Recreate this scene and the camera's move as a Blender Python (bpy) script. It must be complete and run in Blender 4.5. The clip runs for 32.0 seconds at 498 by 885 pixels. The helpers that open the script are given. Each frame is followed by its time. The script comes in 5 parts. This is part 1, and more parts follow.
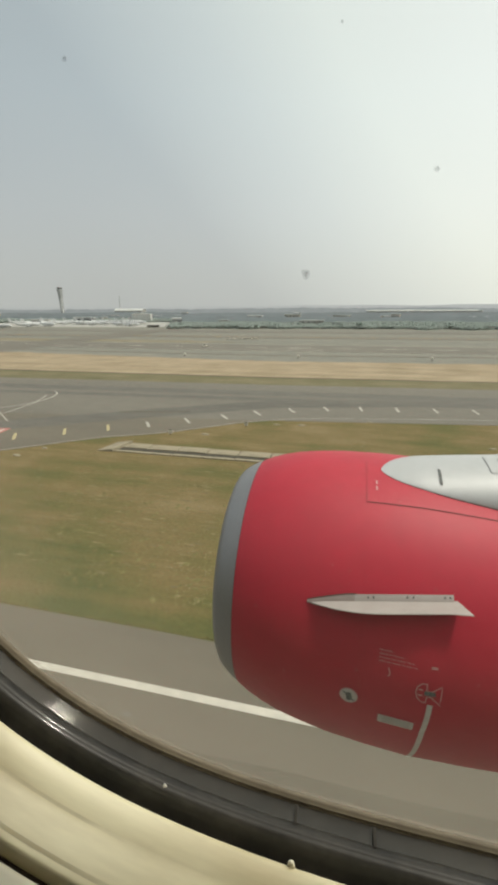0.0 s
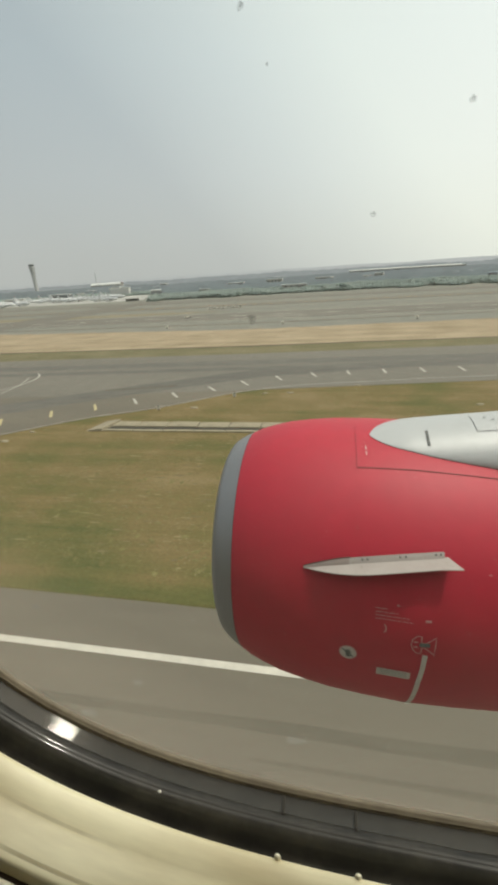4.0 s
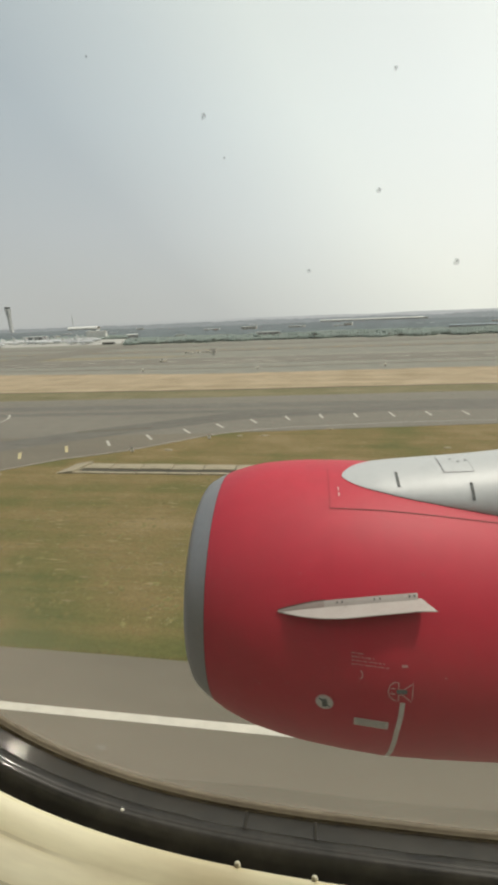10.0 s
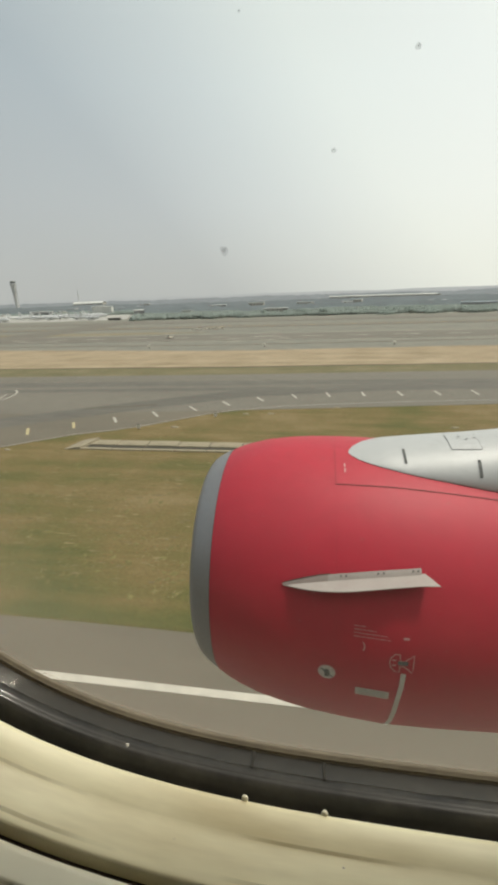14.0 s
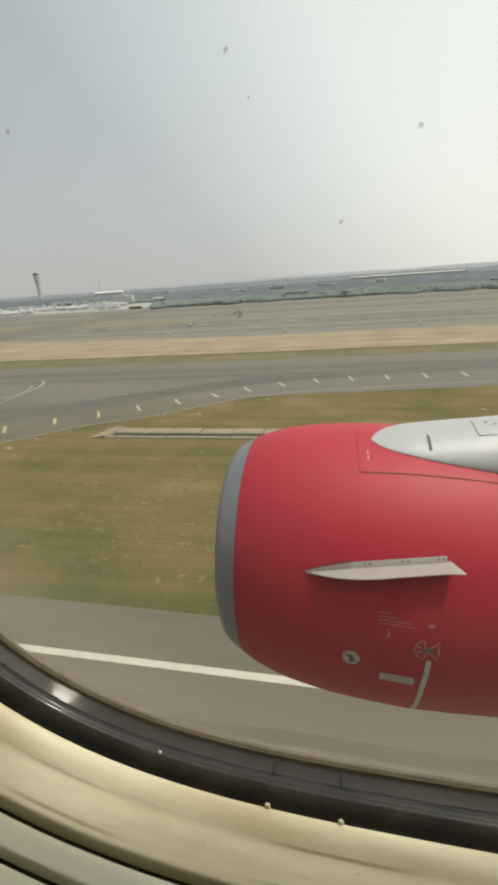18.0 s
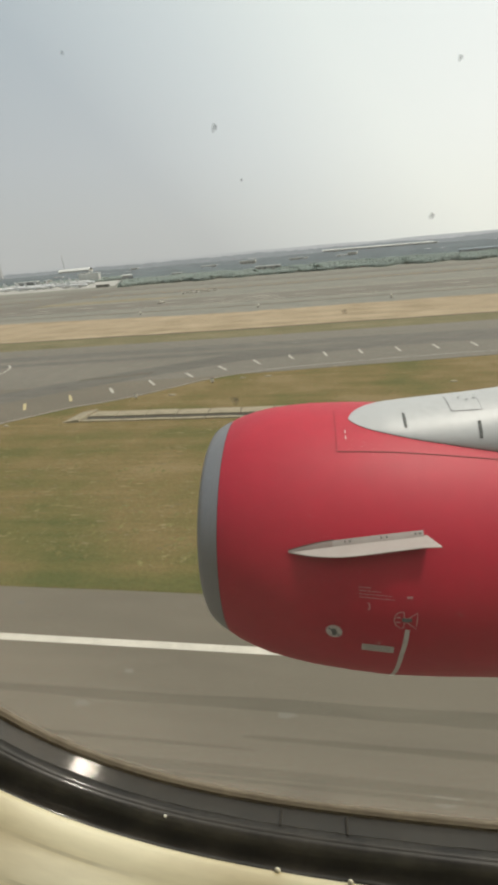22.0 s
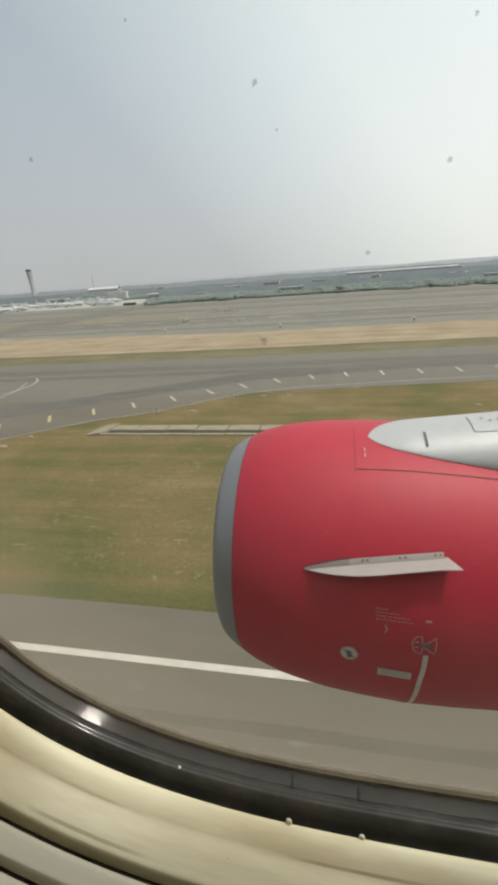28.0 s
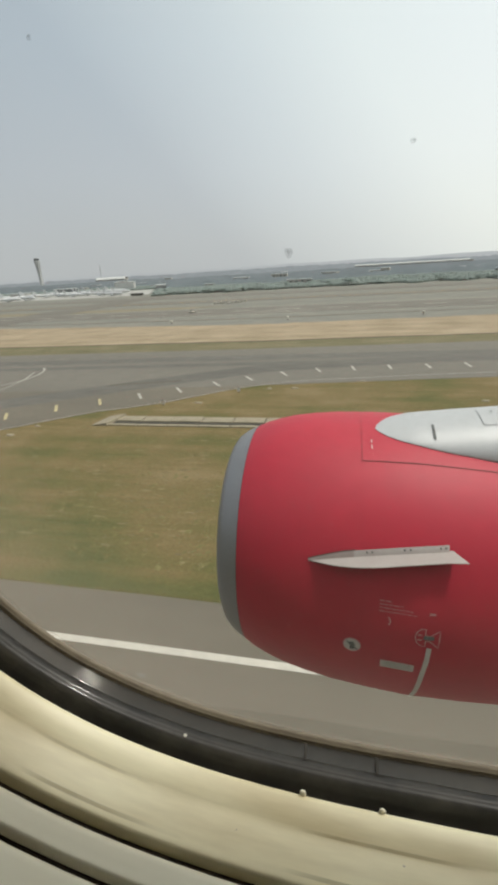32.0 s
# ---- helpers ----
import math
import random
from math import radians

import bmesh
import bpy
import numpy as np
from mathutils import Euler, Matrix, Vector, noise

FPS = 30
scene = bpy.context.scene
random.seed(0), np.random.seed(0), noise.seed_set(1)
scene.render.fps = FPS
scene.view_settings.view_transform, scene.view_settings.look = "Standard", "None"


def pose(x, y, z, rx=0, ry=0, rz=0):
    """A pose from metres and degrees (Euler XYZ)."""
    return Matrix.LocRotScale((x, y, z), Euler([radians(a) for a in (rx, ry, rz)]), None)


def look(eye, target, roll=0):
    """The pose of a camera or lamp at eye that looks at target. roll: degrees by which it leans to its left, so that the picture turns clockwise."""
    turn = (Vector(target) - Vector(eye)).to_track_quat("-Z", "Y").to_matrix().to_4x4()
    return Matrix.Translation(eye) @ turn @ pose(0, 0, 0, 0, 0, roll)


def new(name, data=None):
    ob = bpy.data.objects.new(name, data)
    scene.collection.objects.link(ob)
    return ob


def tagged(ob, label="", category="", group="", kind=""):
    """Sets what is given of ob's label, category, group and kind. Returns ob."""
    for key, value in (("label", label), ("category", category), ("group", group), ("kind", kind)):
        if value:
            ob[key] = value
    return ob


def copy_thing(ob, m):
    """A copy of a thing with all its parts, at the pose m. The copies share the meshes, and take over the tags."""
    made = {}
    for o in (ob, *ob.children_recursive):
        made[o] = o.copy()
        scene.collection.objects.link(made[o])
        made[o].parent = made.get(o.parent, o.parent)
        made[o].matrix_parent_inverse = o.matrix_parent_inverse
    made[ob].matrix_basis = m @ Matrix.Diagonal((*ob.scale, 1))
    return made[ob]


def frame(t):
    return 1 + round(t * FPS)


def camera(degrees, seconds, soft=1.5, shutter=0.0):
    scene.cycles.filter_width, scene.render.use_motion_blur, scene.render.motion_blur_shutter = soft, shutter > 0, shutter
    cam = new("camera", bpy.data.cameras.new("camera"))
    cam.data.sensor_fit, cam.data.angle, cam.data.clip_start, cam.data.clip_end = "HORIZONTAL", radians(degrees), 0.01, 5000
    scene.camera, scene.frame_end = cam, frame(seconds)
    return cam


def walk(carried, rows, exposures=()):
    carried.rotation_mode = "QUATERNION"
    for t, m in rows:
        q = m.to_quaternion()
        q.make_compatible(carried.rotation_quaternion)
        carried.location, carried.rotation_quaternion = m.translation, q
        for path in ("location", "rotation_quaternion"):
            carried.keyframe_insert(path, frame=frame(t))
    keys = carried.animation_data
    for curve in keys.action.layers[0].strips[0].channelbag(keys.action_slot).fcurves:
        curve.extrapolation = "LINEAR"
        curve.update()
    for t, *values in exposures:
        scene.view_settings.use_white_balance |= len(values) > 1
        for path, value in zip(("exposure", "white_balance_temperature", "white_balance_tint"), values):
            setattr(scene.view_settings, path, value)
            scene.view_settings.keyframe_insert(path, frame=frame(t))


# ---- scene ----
# World: the aircraft flies towards -x, the window looks out towards +y, z is up.
# The aircraft is built where it passes over the runway's edge; the eye sits EYE metres above the ground.
cam = camera(61.43, 32.0, soft=3.8)
BANK = -1.0                       # the aircraft's slight bank, degrees
EYE = 26.1
PATH = [
    (0.0, -0.0111, 0.0108, -0.0166, 73.085, 0.088, 13.286),
    (0.5, 0.0089, 0.0115, -0.0171, 76.653, 0.927, 7.921),
    (1.0, 0.0028, 0.0051, -0.0127, 77.019, 0.398, 7.941),
    (1.5, -0.0030, 0.0000, -0.0077, 77.369, 0.667, 8.461),
    (2.0, -0.0116, 0.0033, -0.0291, 76.130, -1.020, 9.025),
    (2.5, -0.0069, 0.0086, -0.0299, 74.615, 0.217, 10.107),
    (3.0, -0.0083, 0.0150, -0.0190, 72.641, 0.443, 11.263),
    (3.5, -0.0043, 0.0186, 0.0108, 69.024, 3.172, 11.204),
    (5.5, 0.0033, 0.0193, -0.0155, 68.772, 1.706, 9.438),
    (6.0, 0.0048, 0.0190, -0.0207, 68.943, 1.355, 8.929),
    (6.5, 0.0061, 0.0256, -0.0260, 68.290, 1.272, 9.284),
    (7.0, 0.0076, 0.0130, -0.0098, 70.318, 2.452, 10.290),
    (7.5, 0.0102, 0.0141, -0.0230, 69.938, 1.608, 10.596),
    (8.0, -0.0048, -0.0037, -0.0027, 73.512, -0.740, 9.362),
    (8.5, 0.0036, -0.0037, -0.0077, 72.496, 0.083, 10.244),
    (9.0, 0.0011, -0.0017, -0.0147, 72.652, 0.189, 10.981),
    (9.5, -0.0057, -0.0096, -0.0093, 73.228, -0.325, 11.254),
    (10.0, 0.0093, -0.0048, 0.0049, 74.608, 1.993, 7.612),
    (10.5, 0.0157, 0.0111, -0.0160, 72.221, 2.564, 7.006),
    (11.0, 0.0081, 0.0009, -0.0062, 73.153, 2.052, 8.300),
    (11.5, 0.0059, -0.0028, 0.0010, 73.984, 2.560, 9.228),
    (12.0, 0.0019, 0.0056, -0.0132, 72.804, 2.248, 9.291),
    (12.5, 0.0042, 0.0057, -0.0102, 72.877, 2.906, 9.268),
    (13.0, 0.0039, 0.0121, -0.0284, 71.526, 1.940, 8.513),
    (13.5, 0.0007, 0.0008, -0.0349, 71.352, 1.164, 8.608),
    (14.0, 0.0052, 0.0009, -0.0215, 71.644, 1.666, 8.588),
    (14.5, -0.0044, 0.0021, -0.0247, 71.087, 1.040, 9.145),
    (16.5, 0.0151, 0.0133, 0.0079, 67.713, 2.818, 8.480),
    (17.0, 0.0079, -0.0004, 0.0031, 70.463, 2.409, 11.008),
    (17.5, 0.0080, -0.0026, 0.0064, 70.200, 2.847, 10.972),
    (18.0, 0.0089, -0.0014, 0.0047, 69.842, 3.518, 11.153),
    (18.5, 0.0094, 0.0001, 0.0026, 69.598, 3.776, 11.335),
    (19.0, 0.0117, 0.0006, 0.0003, 69.401, 4.127, 11.379),
    (19.5, 0.0111, 0.0034, -0.0077, 68.268, 4.168, 11.444),
    (20.0, 0.0055, 0.0071, -0.0135, 67.333, 4.245, 12.274),
    (20.5, -0.0003, 0.0047, -0.0156, 68.375, 3.481, 11.807),
    (21.0, -0.0010, 0.0042, -0.0068, 69.099, 3.127, 12.293),
    (21.5, -0.0048, 0.0097, 0.0021, 68.157, 3.412, 11.849),
    (22.0, -0.0007, 0.0211, 0.0401, 66.633, 4.385, 7.471),
    (22.5, -0.0069, 0.0149, 0.0476, 67.374, 3.927, 8.802),
    (23.0, -0.0002, 0.0020, 0.0552, 68.988, 4.114, 8.880),
    (23.5, 0.0029, 0.0009, 0.0529, 68.410, 4.849, 9.009),
    (24.0, 0.0029, 0.0019, 0.0433, 68.250, 5.665, 9.264),
    (24.5, 0.0044, -0.0006, 0.0391, 68.746, 5.487, 8.791),
    (25.0, 0.0065, -0.0023, 0.0353, 69.124, 5.366, 8.500),
    (25.5, 0.0038, 0.0003, 0.0255, 69.044, 5.602, 9.804),
    (26.0, 0.0018, 0.0021, 0.0184, 68.904, 5.051, 10.920),
    (26.5, -0.0050, 0.0007, 0.0192, 69.140, 3.650, 10.358),
    (28.5, -0.0012, -0.0009, 0.0158, 69.421, 3.619, 10.565),
    (29.0, -0.0024, -0.0018, 0.0177, 69.632, 3.166, 10.572),
    (29.5, -0.0036, 0.0007, 0.0169, 69.528, 3.411, 11.189),
    (30.0, -0.0054, -0.0025, 0.0211, 70.172, 2.919, 10.466),
    (30.5, -0.0058, -0.0014, 0.0209, 70.073, 2.876, 10.537),
    (31.0, -0.0047, 0.0000, 0.0179, 69.677, 3.254, 11.042),
    (31.5, 0.0020, 0.0044, 0.0094, 69.363, 3.328, 11.340),
    (32.0, -0.0097, 0.0061, -0.0104, 68.366, 3.063, 11.496),
]
walk(cam, [(t, pose(0, 0, EYE, BANK) @ pose(x, y, z, a, b, c)) for t, x, y, z, a, b, c in PATH],
     exposures=[(0, 0.0, 6470, 8.5), (2, 0.0, 6500, 10), (3.5, 0.0, 6470, 8), (6, 0.0, 6400, 5), (8, 0.0, 6400, 5), (10, 0.0, 6480, 9.5), (11, 0.0, 6500, 11), (12, 0.0, 6480, 9.5), (14, 0.0, 6480, 9), (17, 0.0, 6500, 10), (23, 0.0, 6450, 11), (26, 0.0, 6420, 12), (29, 0.0, 6200, 11), (32, 0.0, 6200, 11)])

# ---- world and sun ----
SUN_AZ, SUN_EL = 76.0, 65.0      # degrees from +y towards +x, and above the horizon

VEIL_AZ, VEIL_EL = 70.0, 42.0     # the brightest part of the dusty air, under the sun


def make_world():
    w = bpy.data.worlds.new("world")
    scene.world = w
    w.use_nodes = True
    nt = w.node_tree
    nt.nodes.clear()
    N, L = nt.nodes.new, nt.links.new
    out, bg = N("ShaderNodeOutputWorld"), N("ShaderNodeBackground")
    sky = N("ShaderNodeTexSky")
    sky.sky_type, sky.sun_disc = "NISHITA", False
    sky.sun_elevation, sky.sun_rotation = radians(SUN_EL), radians(SUN_AZ)
    sky.dust_density, sky.air_density, sky.ozone_density = 6.0, 1.2, 1.0
    tc, sep = N("ShaderNodeTexCoord"), N("ShaderNodeSeparateXYZ")
    L(tc.outputs["Generated"], sep.inputs[0])
    ramp = N("ShaderNodeValToRGB")          # dusty haze, from the horizon up
    L(sep.outputs["Z"], ramp.inputs[0])
    r = ramp.color_ramp
    r.elements[0].position, r.elements[0].color = 0.0, (0.525, 0.54, 0.515, 1)
    r.elements[1].position, r.elements[1].color = 0.75, (0.30, 0.355, 0.375, 1)
    for p, c in ((0.06, (0.525, 0.545, 0.525, 1)), (0.18, (0.51, 0.545, 0.545, 1)), (0.36, (0.45, 0.51, 0.53, 1)), (0.55, (0.365, 0.425, 0.45, 1))):
        e = r.elements.new(p)
        e.color = c
    dot = N("ShaderNodeVectorMath")
    dot.operation = "DOT_PRODUCT"
    ce = math.cos(radians(VEIL_EL))
    dot.inputs[1].default_value = (ce * math.sin(radians(VEIL_AZ)), ce * math.cos(radians(VEIL_AZ)), math.sin(radians(VEIL_EL)))
    L(tc.outputs["Generated"], dot.inputs[0])
    glow = N("ShaderNodeValToRGB")          # the bright veil round the sun
    half = N("ShaderNodeMapRange")
    half.inputs[1].default_value, half.inputs[2].default_value = -1.0, 1.0
    L(dot.outputs["Value"], half.inputs[0])
    L(half.outputs[0], glow.inputs[0])
    g = glow.color_ramp
    g.elements[0].position, g.elements[0].color = 0.0, (0, 0, 0, 1)
    g.elements[1].position, g.elements[1].color = 1.0, (2.2, 2.05, 1.7, 1)
    for p, c in ((0.45, (0.0, 0.0, 0.0, 1)), (0.56, (0.03, 0.032, 0.03, 1)), (0.66, (0.20, 0.205, 0.175, 1)), (0.74, (0.37, 0.37, 0.30, 1)), (0.82, (0.44, 0.43, 0.36, 1)), (0.93, (0.60, 0.575, 0.46, 1))):
        e = g.elements.new(p)
        e.color = c
    mix = N("ShaderNodeMix")
    mix.data_type, mix.blend_type = "RGBA", "MIX"
    mix.inputs[0].default_value = 0.90
    scale = N("ShaderNodeVectorMath")
    scale.operation = "SCALE"
    scale.inputs["Scale"].default_value = 0.08
    L(sky.outputs[0], scale.inputs[0])
    L(scale.outputs[0], mix.inputs[6])
    L(ramp.outputs[0], mix.inputs[7])
    add = N("ShaderNodeMix")
    add.data_type, add.blend_type = "RGBA", "ADD"
    add.inputs[0].default_value = 1.0
    L(mix.outputs[2], add.inputs[6])
    L(glow.outputs[0], add.inputs[7])
    L(add.outputs[2], bg.inputs[0])
    bg.inputs[1].default_value = 1.0
    L(bg.outputs[0], out.inputs[0])


make_world()
sun = new("sun", bpy.data.lights.new("sun", "SUN"))
sun.data.energy, sun.data.angle, sun.data.color = 2.1, radians(4.5), (1.0, 0.93, 0.80)
sun.matrix_world = look((math.cos(radians(SUN_EL)) * math.sin(radians(SUN_AZ)) * 50, math.cos(radians(SUN_EL)) * math.cos(radians(SUN_AZ)) * 50, math.sin(radians(SUN_EL)) * 50), (0, 0, 0))


# ---- materials ----
def material(name, color, rough=0.6, metal=0.0, var=0.0, scale=1.0, fine=0.0, fine_scale=30.0, bump=0.0, stretch=(1, 1, 1), tint=None, coat=0.0, island=0.0, spec=0.5):
    """A surface with variation at two scales: broad stains towards tint, fine grain, and relief."""
    m = bpy.data.materials.new(name)
    m.use_nodes = True
    nt = m.node_tree
    N, L = nt.nodes.new, nt.links.new
    b = nt.nodes["Principled BSDF"]
    b.inputs["Roughness"].default_value, b.inputs["Metallic"].default_value = rough, metal
    b.inputs["Coat Weight"].default_value = coat
    b.inputs["Coat Roughness"].default_value = 0.08
    b.inputs["Specular IOR Level"].default_value = spec
    b.inputs["Base Color"].default_value = (*color, 1)
    if not (var or fine or bump or island):
        return m
    tc, mp = N("ShaderNodeTexCoord"), N("ShaderNodeMapping")
    mp.inputs["Scale"].default_value = stretch
    L(tc.outputs["Object"], mp.inputs[0])
    big, small = N("ShaderNodeTexNoise"), N("ShaderNodeTexNoise")
    big.inputs["Scale"].default_value, big.inputs["Detail"].default_value = scale, 5.0
    small.inputs["Scale"].default_value, small.inputs["Detail"].default_value = fine_scale, 3.0
    L(mp.outputs[0], big.inputs[0])
    L(mp.outputs[0], small.inputs[0])
    r = N("ShaderNodeValToRGB")
    r.color_ramp.elements[0].position, r.color_ramp.elements[1].position = 0.36, 0.66
    L(big.outputs[0], r.inputs[0])
    fac = N("ShaderNodeMath")
    fac.operation = "MULTIPLY"
    fac.inputs[1].default_value = var
    L(r.outputs[0], fac.inputs[0])
    mix = N("ShaderNodeMix")
    mix.data_type = "RGBA"
    t = tint or tuple(c * 0.6 for c in color)
    mix.inputs[6].default_value, mix.inputs[7].default_value = (*color, 1), (*t, 1)
    L(fac.outputs[0], mix.inputs[0])
    rng = N("ShaderNodeMapRange")
    rng.inputs[1].default_value, rng.inputs[2].default_value = 0.25, 0.75
    rng.inputs[3].default_value, rng.inputs[4].default_value = 1 - fine, 1 + fine
    L(small.outputs[0], rng.inputs[0])
    hsv = N("ShaderNodeHueSaturation")
    L(mix.outputs[2], hsv.inputs["Color"])
    if island:
        geo, ir = N("ShaderNodeNewGeometry"), N("ShaderNodeMapRange")
        ir.inputs[3].default_value, ir.inputs[4].default_value = 1 - island, 1 + island
        L(geo.outputs["Random Per Island"], ir.inputs[0])
        mul = N("ShaderNodeMath")
        mul.operation = "MULTIPLY"
        L(ir.outputs[0], mul.inputs[0])
        L(rng.outputs[0], mul.inputs[1])
        L(mul.outputs[0], hsv.inputs["Value"])
    else:
        L(rng.outputs[0], hsv.inputs["Value"])
    L(hsv.outputs[0], b.inputs["Base Color"])
    if bump:
        bp = N("ShaderNodeBump")
        bp.inputs["Strength"].default_value = bump
        bp.inputs["Distance"].default_value = 0.02
        L(small.outputs[0], bp.inputs["Height"])
        L(bp.outputs[0], b.inputs["Normal"])
    return m


RED = material("red_paint", (0.435, 0.014, 0.037), 0.54, 0, 0.45, 1.7, 0.05, 9.0, 0, tint=(0.37, 0.018, 0.038), spec=0.42)
RED_DARK = material("seam_shadow", (0.12, 0.01, 0.012), 0.7)
RED_SEAM = material("worn_red_seam", (0.19, 0.009, 0.017), 0.6)
GREY_LIP = material("bare_lip_metal", (0.275, 0.28, 0.295), 0.45, 0.45, 0.4, 3.0, 0.06, 40.0, tint=(0.21, 0.205, 0.205))
SILVER = material("silver_paint", (0.455, 0.465, 0.47), 0.5, 0.2, 0.4, 2.6, 0.05, 18.0, tint=(0.415, 0.425, 0.425), spec=0.4)
DUCT = material("inlet_liner", (0.18, 0.18, 0.19), 0.6, 0.3, 0.3, 4.0, 0.1, 90.0)
STRAKE = material("strake_paint", (0.375, 0.338, 0.315), 0.5, 0, 0.5, 6.0, 0.05, 60.0, tint=(0.30, 0.262, 0.238))
FLANGE = material("strake_flange", (0.31, 0.255, 0.235), 0.55, 0.2, 0.3, 8.0, 0.06, 60.0)
SEALANT = material("brown_sealant", (0.10, 0.055, 0.045), 0.7)
DARKMARK = material("dark_stencil", (0.06, 0.065, 0.065), 0.7, 0, 0.5, 60.0, 0.3, 300.0, tint=(0.25, 0.26, 0.25))
WHITEMARK = material("white_stencil", (0.60, 0.56, 0.53), 0.6, 0, 0.5, 25.0, 0.1, 200.0, tint=(0.46, 0.36, 0.35))
PINKMARK = material("worn_stencil", (0.52, 0.27, 0.27), 0.6)
RIVET = material("rivet", (0.10, 0.09, 0.09), 0.5, 0.4)
# fuselage is unseen; its skin is kept dark to throw less light on the cowl
SKIN = material("fuselage_skin", (0.13, 0.13, 0.135), 0.4, 0.1, 0.2, 1.0, 0.03, 30.0)
TRIM = material("cream_trim", (0.82, 0.76, 0.53), 0.42, 0, 0.9, 16.0, 0.03, 160.0, 0.0, (0.5, 3.6, 0.8), tint=(0.55, 0.47, 0.285))
LINING = material("cabin_lining", (0.87, 0.83, 0.68), 0.55, 0, 0.5, 11.0, 0.012, 60.0, 0, (0.5, 3.6, 0.8), tint=(0.74, 0.67, 0.51))
GAP = material("panel_gap", (0.05, 0.035, 0.025), 0.8)
RUBBER = material("black_rubber", (0.017, 0.016, 0.014), 0.42, 0, 0.6, 45.0, 0.25, 200.0, 0, tint=(0.045, 0.041, 0.034), spec=0.25, coat=0.2)
SPACER = material("grey_spacer", (0.034, 0.028, 0.020), 0.09, 0.45, 0.7, 40.0, 0.2, 190.0, tint=(0.016, 0.013, 0.009), spec=0.3, coat=0.9)
RIM = material("frame_rim", (0.19, 0.162, 0.118), 0.7, 0.0, 0.7, 45.0, 0.1, 190.0, tint=(0.12, 0.10, 0.072), spec=0.3)
LUG = material("lug_plastic", (0.034, 0.031, 0.026), 0.7, spec=0.2)
KNOB = material("cream_stud", (0.80, 0.75, 0.58), 0.45)


def glass(name, dirt, gloss, dust=(0.85, 0.80, 0.68, 1), rim=0.0, patchy=False):
    """A dusty acrylic pane: clear, with a film of dust that catches the light, and faint reflections."""
    m = bpy.data.materials.new(name)
    m.use_nodes = True
    nt = m.node_tree
    nt.nodes.clear()
    N, L = nt.nodes.new, nt.links.new
    out = N("ShaderNodeOutputMaterial")
    tr, du, gl = N("ShaderNodeBsdfTransparent"), N("ShaderNodeBsdfTranslucent"), N("ShaderNodeBsdfGlossy")
    du.inputs[0].default_value = dust
    gl.inputs["Roughness"].default_value = 0.03
    tc, no, mr = N("ShaderNodeTexCoord"), N("ShaderNodeTexNoise"), N("ShaderNodeMapRange")
    no.inputs["Scale"].default_value, no.inputs["Detail"].default_value = 14.0, 4.0
    mr.inputs[1].default_value, mr.inputs[2].default_value = 0.3, 0.75
    mr.inputs[3].default_value, mr.inputs[4].default_value = dirt * (0.0 if patchy else 0.7), dirt * 1.6
    if patchy:
        mr.inputs[1].default_value, mr.inputs[2].default_value = 0.42, 0.66
    L(tc.outputs["Object"], no.inputs[0])
    L(no.outputs[0], mr.inputs[0])
    a, b2 = N("ShaderNodeMixShader"), N("ShaderNodeMixShader")
    amount = mr.outputs[0]
    if rim:                                   # dust gathers along the lower rim
        mp, ln, gr, ad = N("ShaderNodeMapping"), N("ShaderNodeVectorMath"), N("ShaderNodeMapRange"), N("ShaderNodeMath")
        mp.inputs["Location"].default_value, mp.inputs["Scale"].default_value = (-0.05 / 0.283, 0, 0), (1 / 0.283, 0, 1 / 0.243)
        ln.operation, ad.operation, gr.interpolation_type = "LENGTH", "ADD", "SMOOTHSTEP"
        gr.inputs[1].default_value, gr.inputs[2].default_value, gr.inputs[4].default_value = 0.70, 1.02, rim
        L(tc.outputs["Object"], mp.inputs[0])
        L(mp.outputs[0], ln.inputs[0])
        L(ln.outputs["Value"], gr.inputs[0])
        L(gr.outputs[0], ad.inputs[0])
        L(amount, ad.inputs[1])
        amount = ad.outputs[0]
    L(amount, a.inputs[0])
    L(tr.outputs[0], a.inputs[1])
    L(du.outputs[0], a.inputs[2])
    fr, k = N("ShaderNodeFresnel"), N("ShaderNodeMath")
    fr.inputs[0].default_value = 1.3
    k.operation = "MULTIPLY"
    k.inputs[1].default_value = gloss
    L(fr.outputs[0], k.inputs[0])
    L(k.outputs[0], b2.inputs[0])
    L(a.outputs[0], b2.inputs[1])
    L(gl.outputs[0], b2.inputs[2])
    L(b2.outputs[0], out.inputs[0])
    return m


BEVEL = glass("hazed_edge", 0.050, 0.0, (0.80, 0.68, 0.52, 1))
PANE = glass("dusty_pane", 0.027, 0.0, (0.86, 0.76, 0.62, 1), 0.12)
STAIN = glass("brown_stain", 0.24, 0.0, (0.30, 0.22, 0.11, 1), patchy=True)
SMUDGE = glass("grey_smudge", 0.22, 0.0, (0.10, 0.10, 0.10, 1))
DUSTFLECK = glass("dust_fleck", 0.16, 0.0, (0.9, 0.82, 0.74, 1))
FLECK_WHITE = material("white_fleck", (0.8, 0.78, 0.72), 0.8)

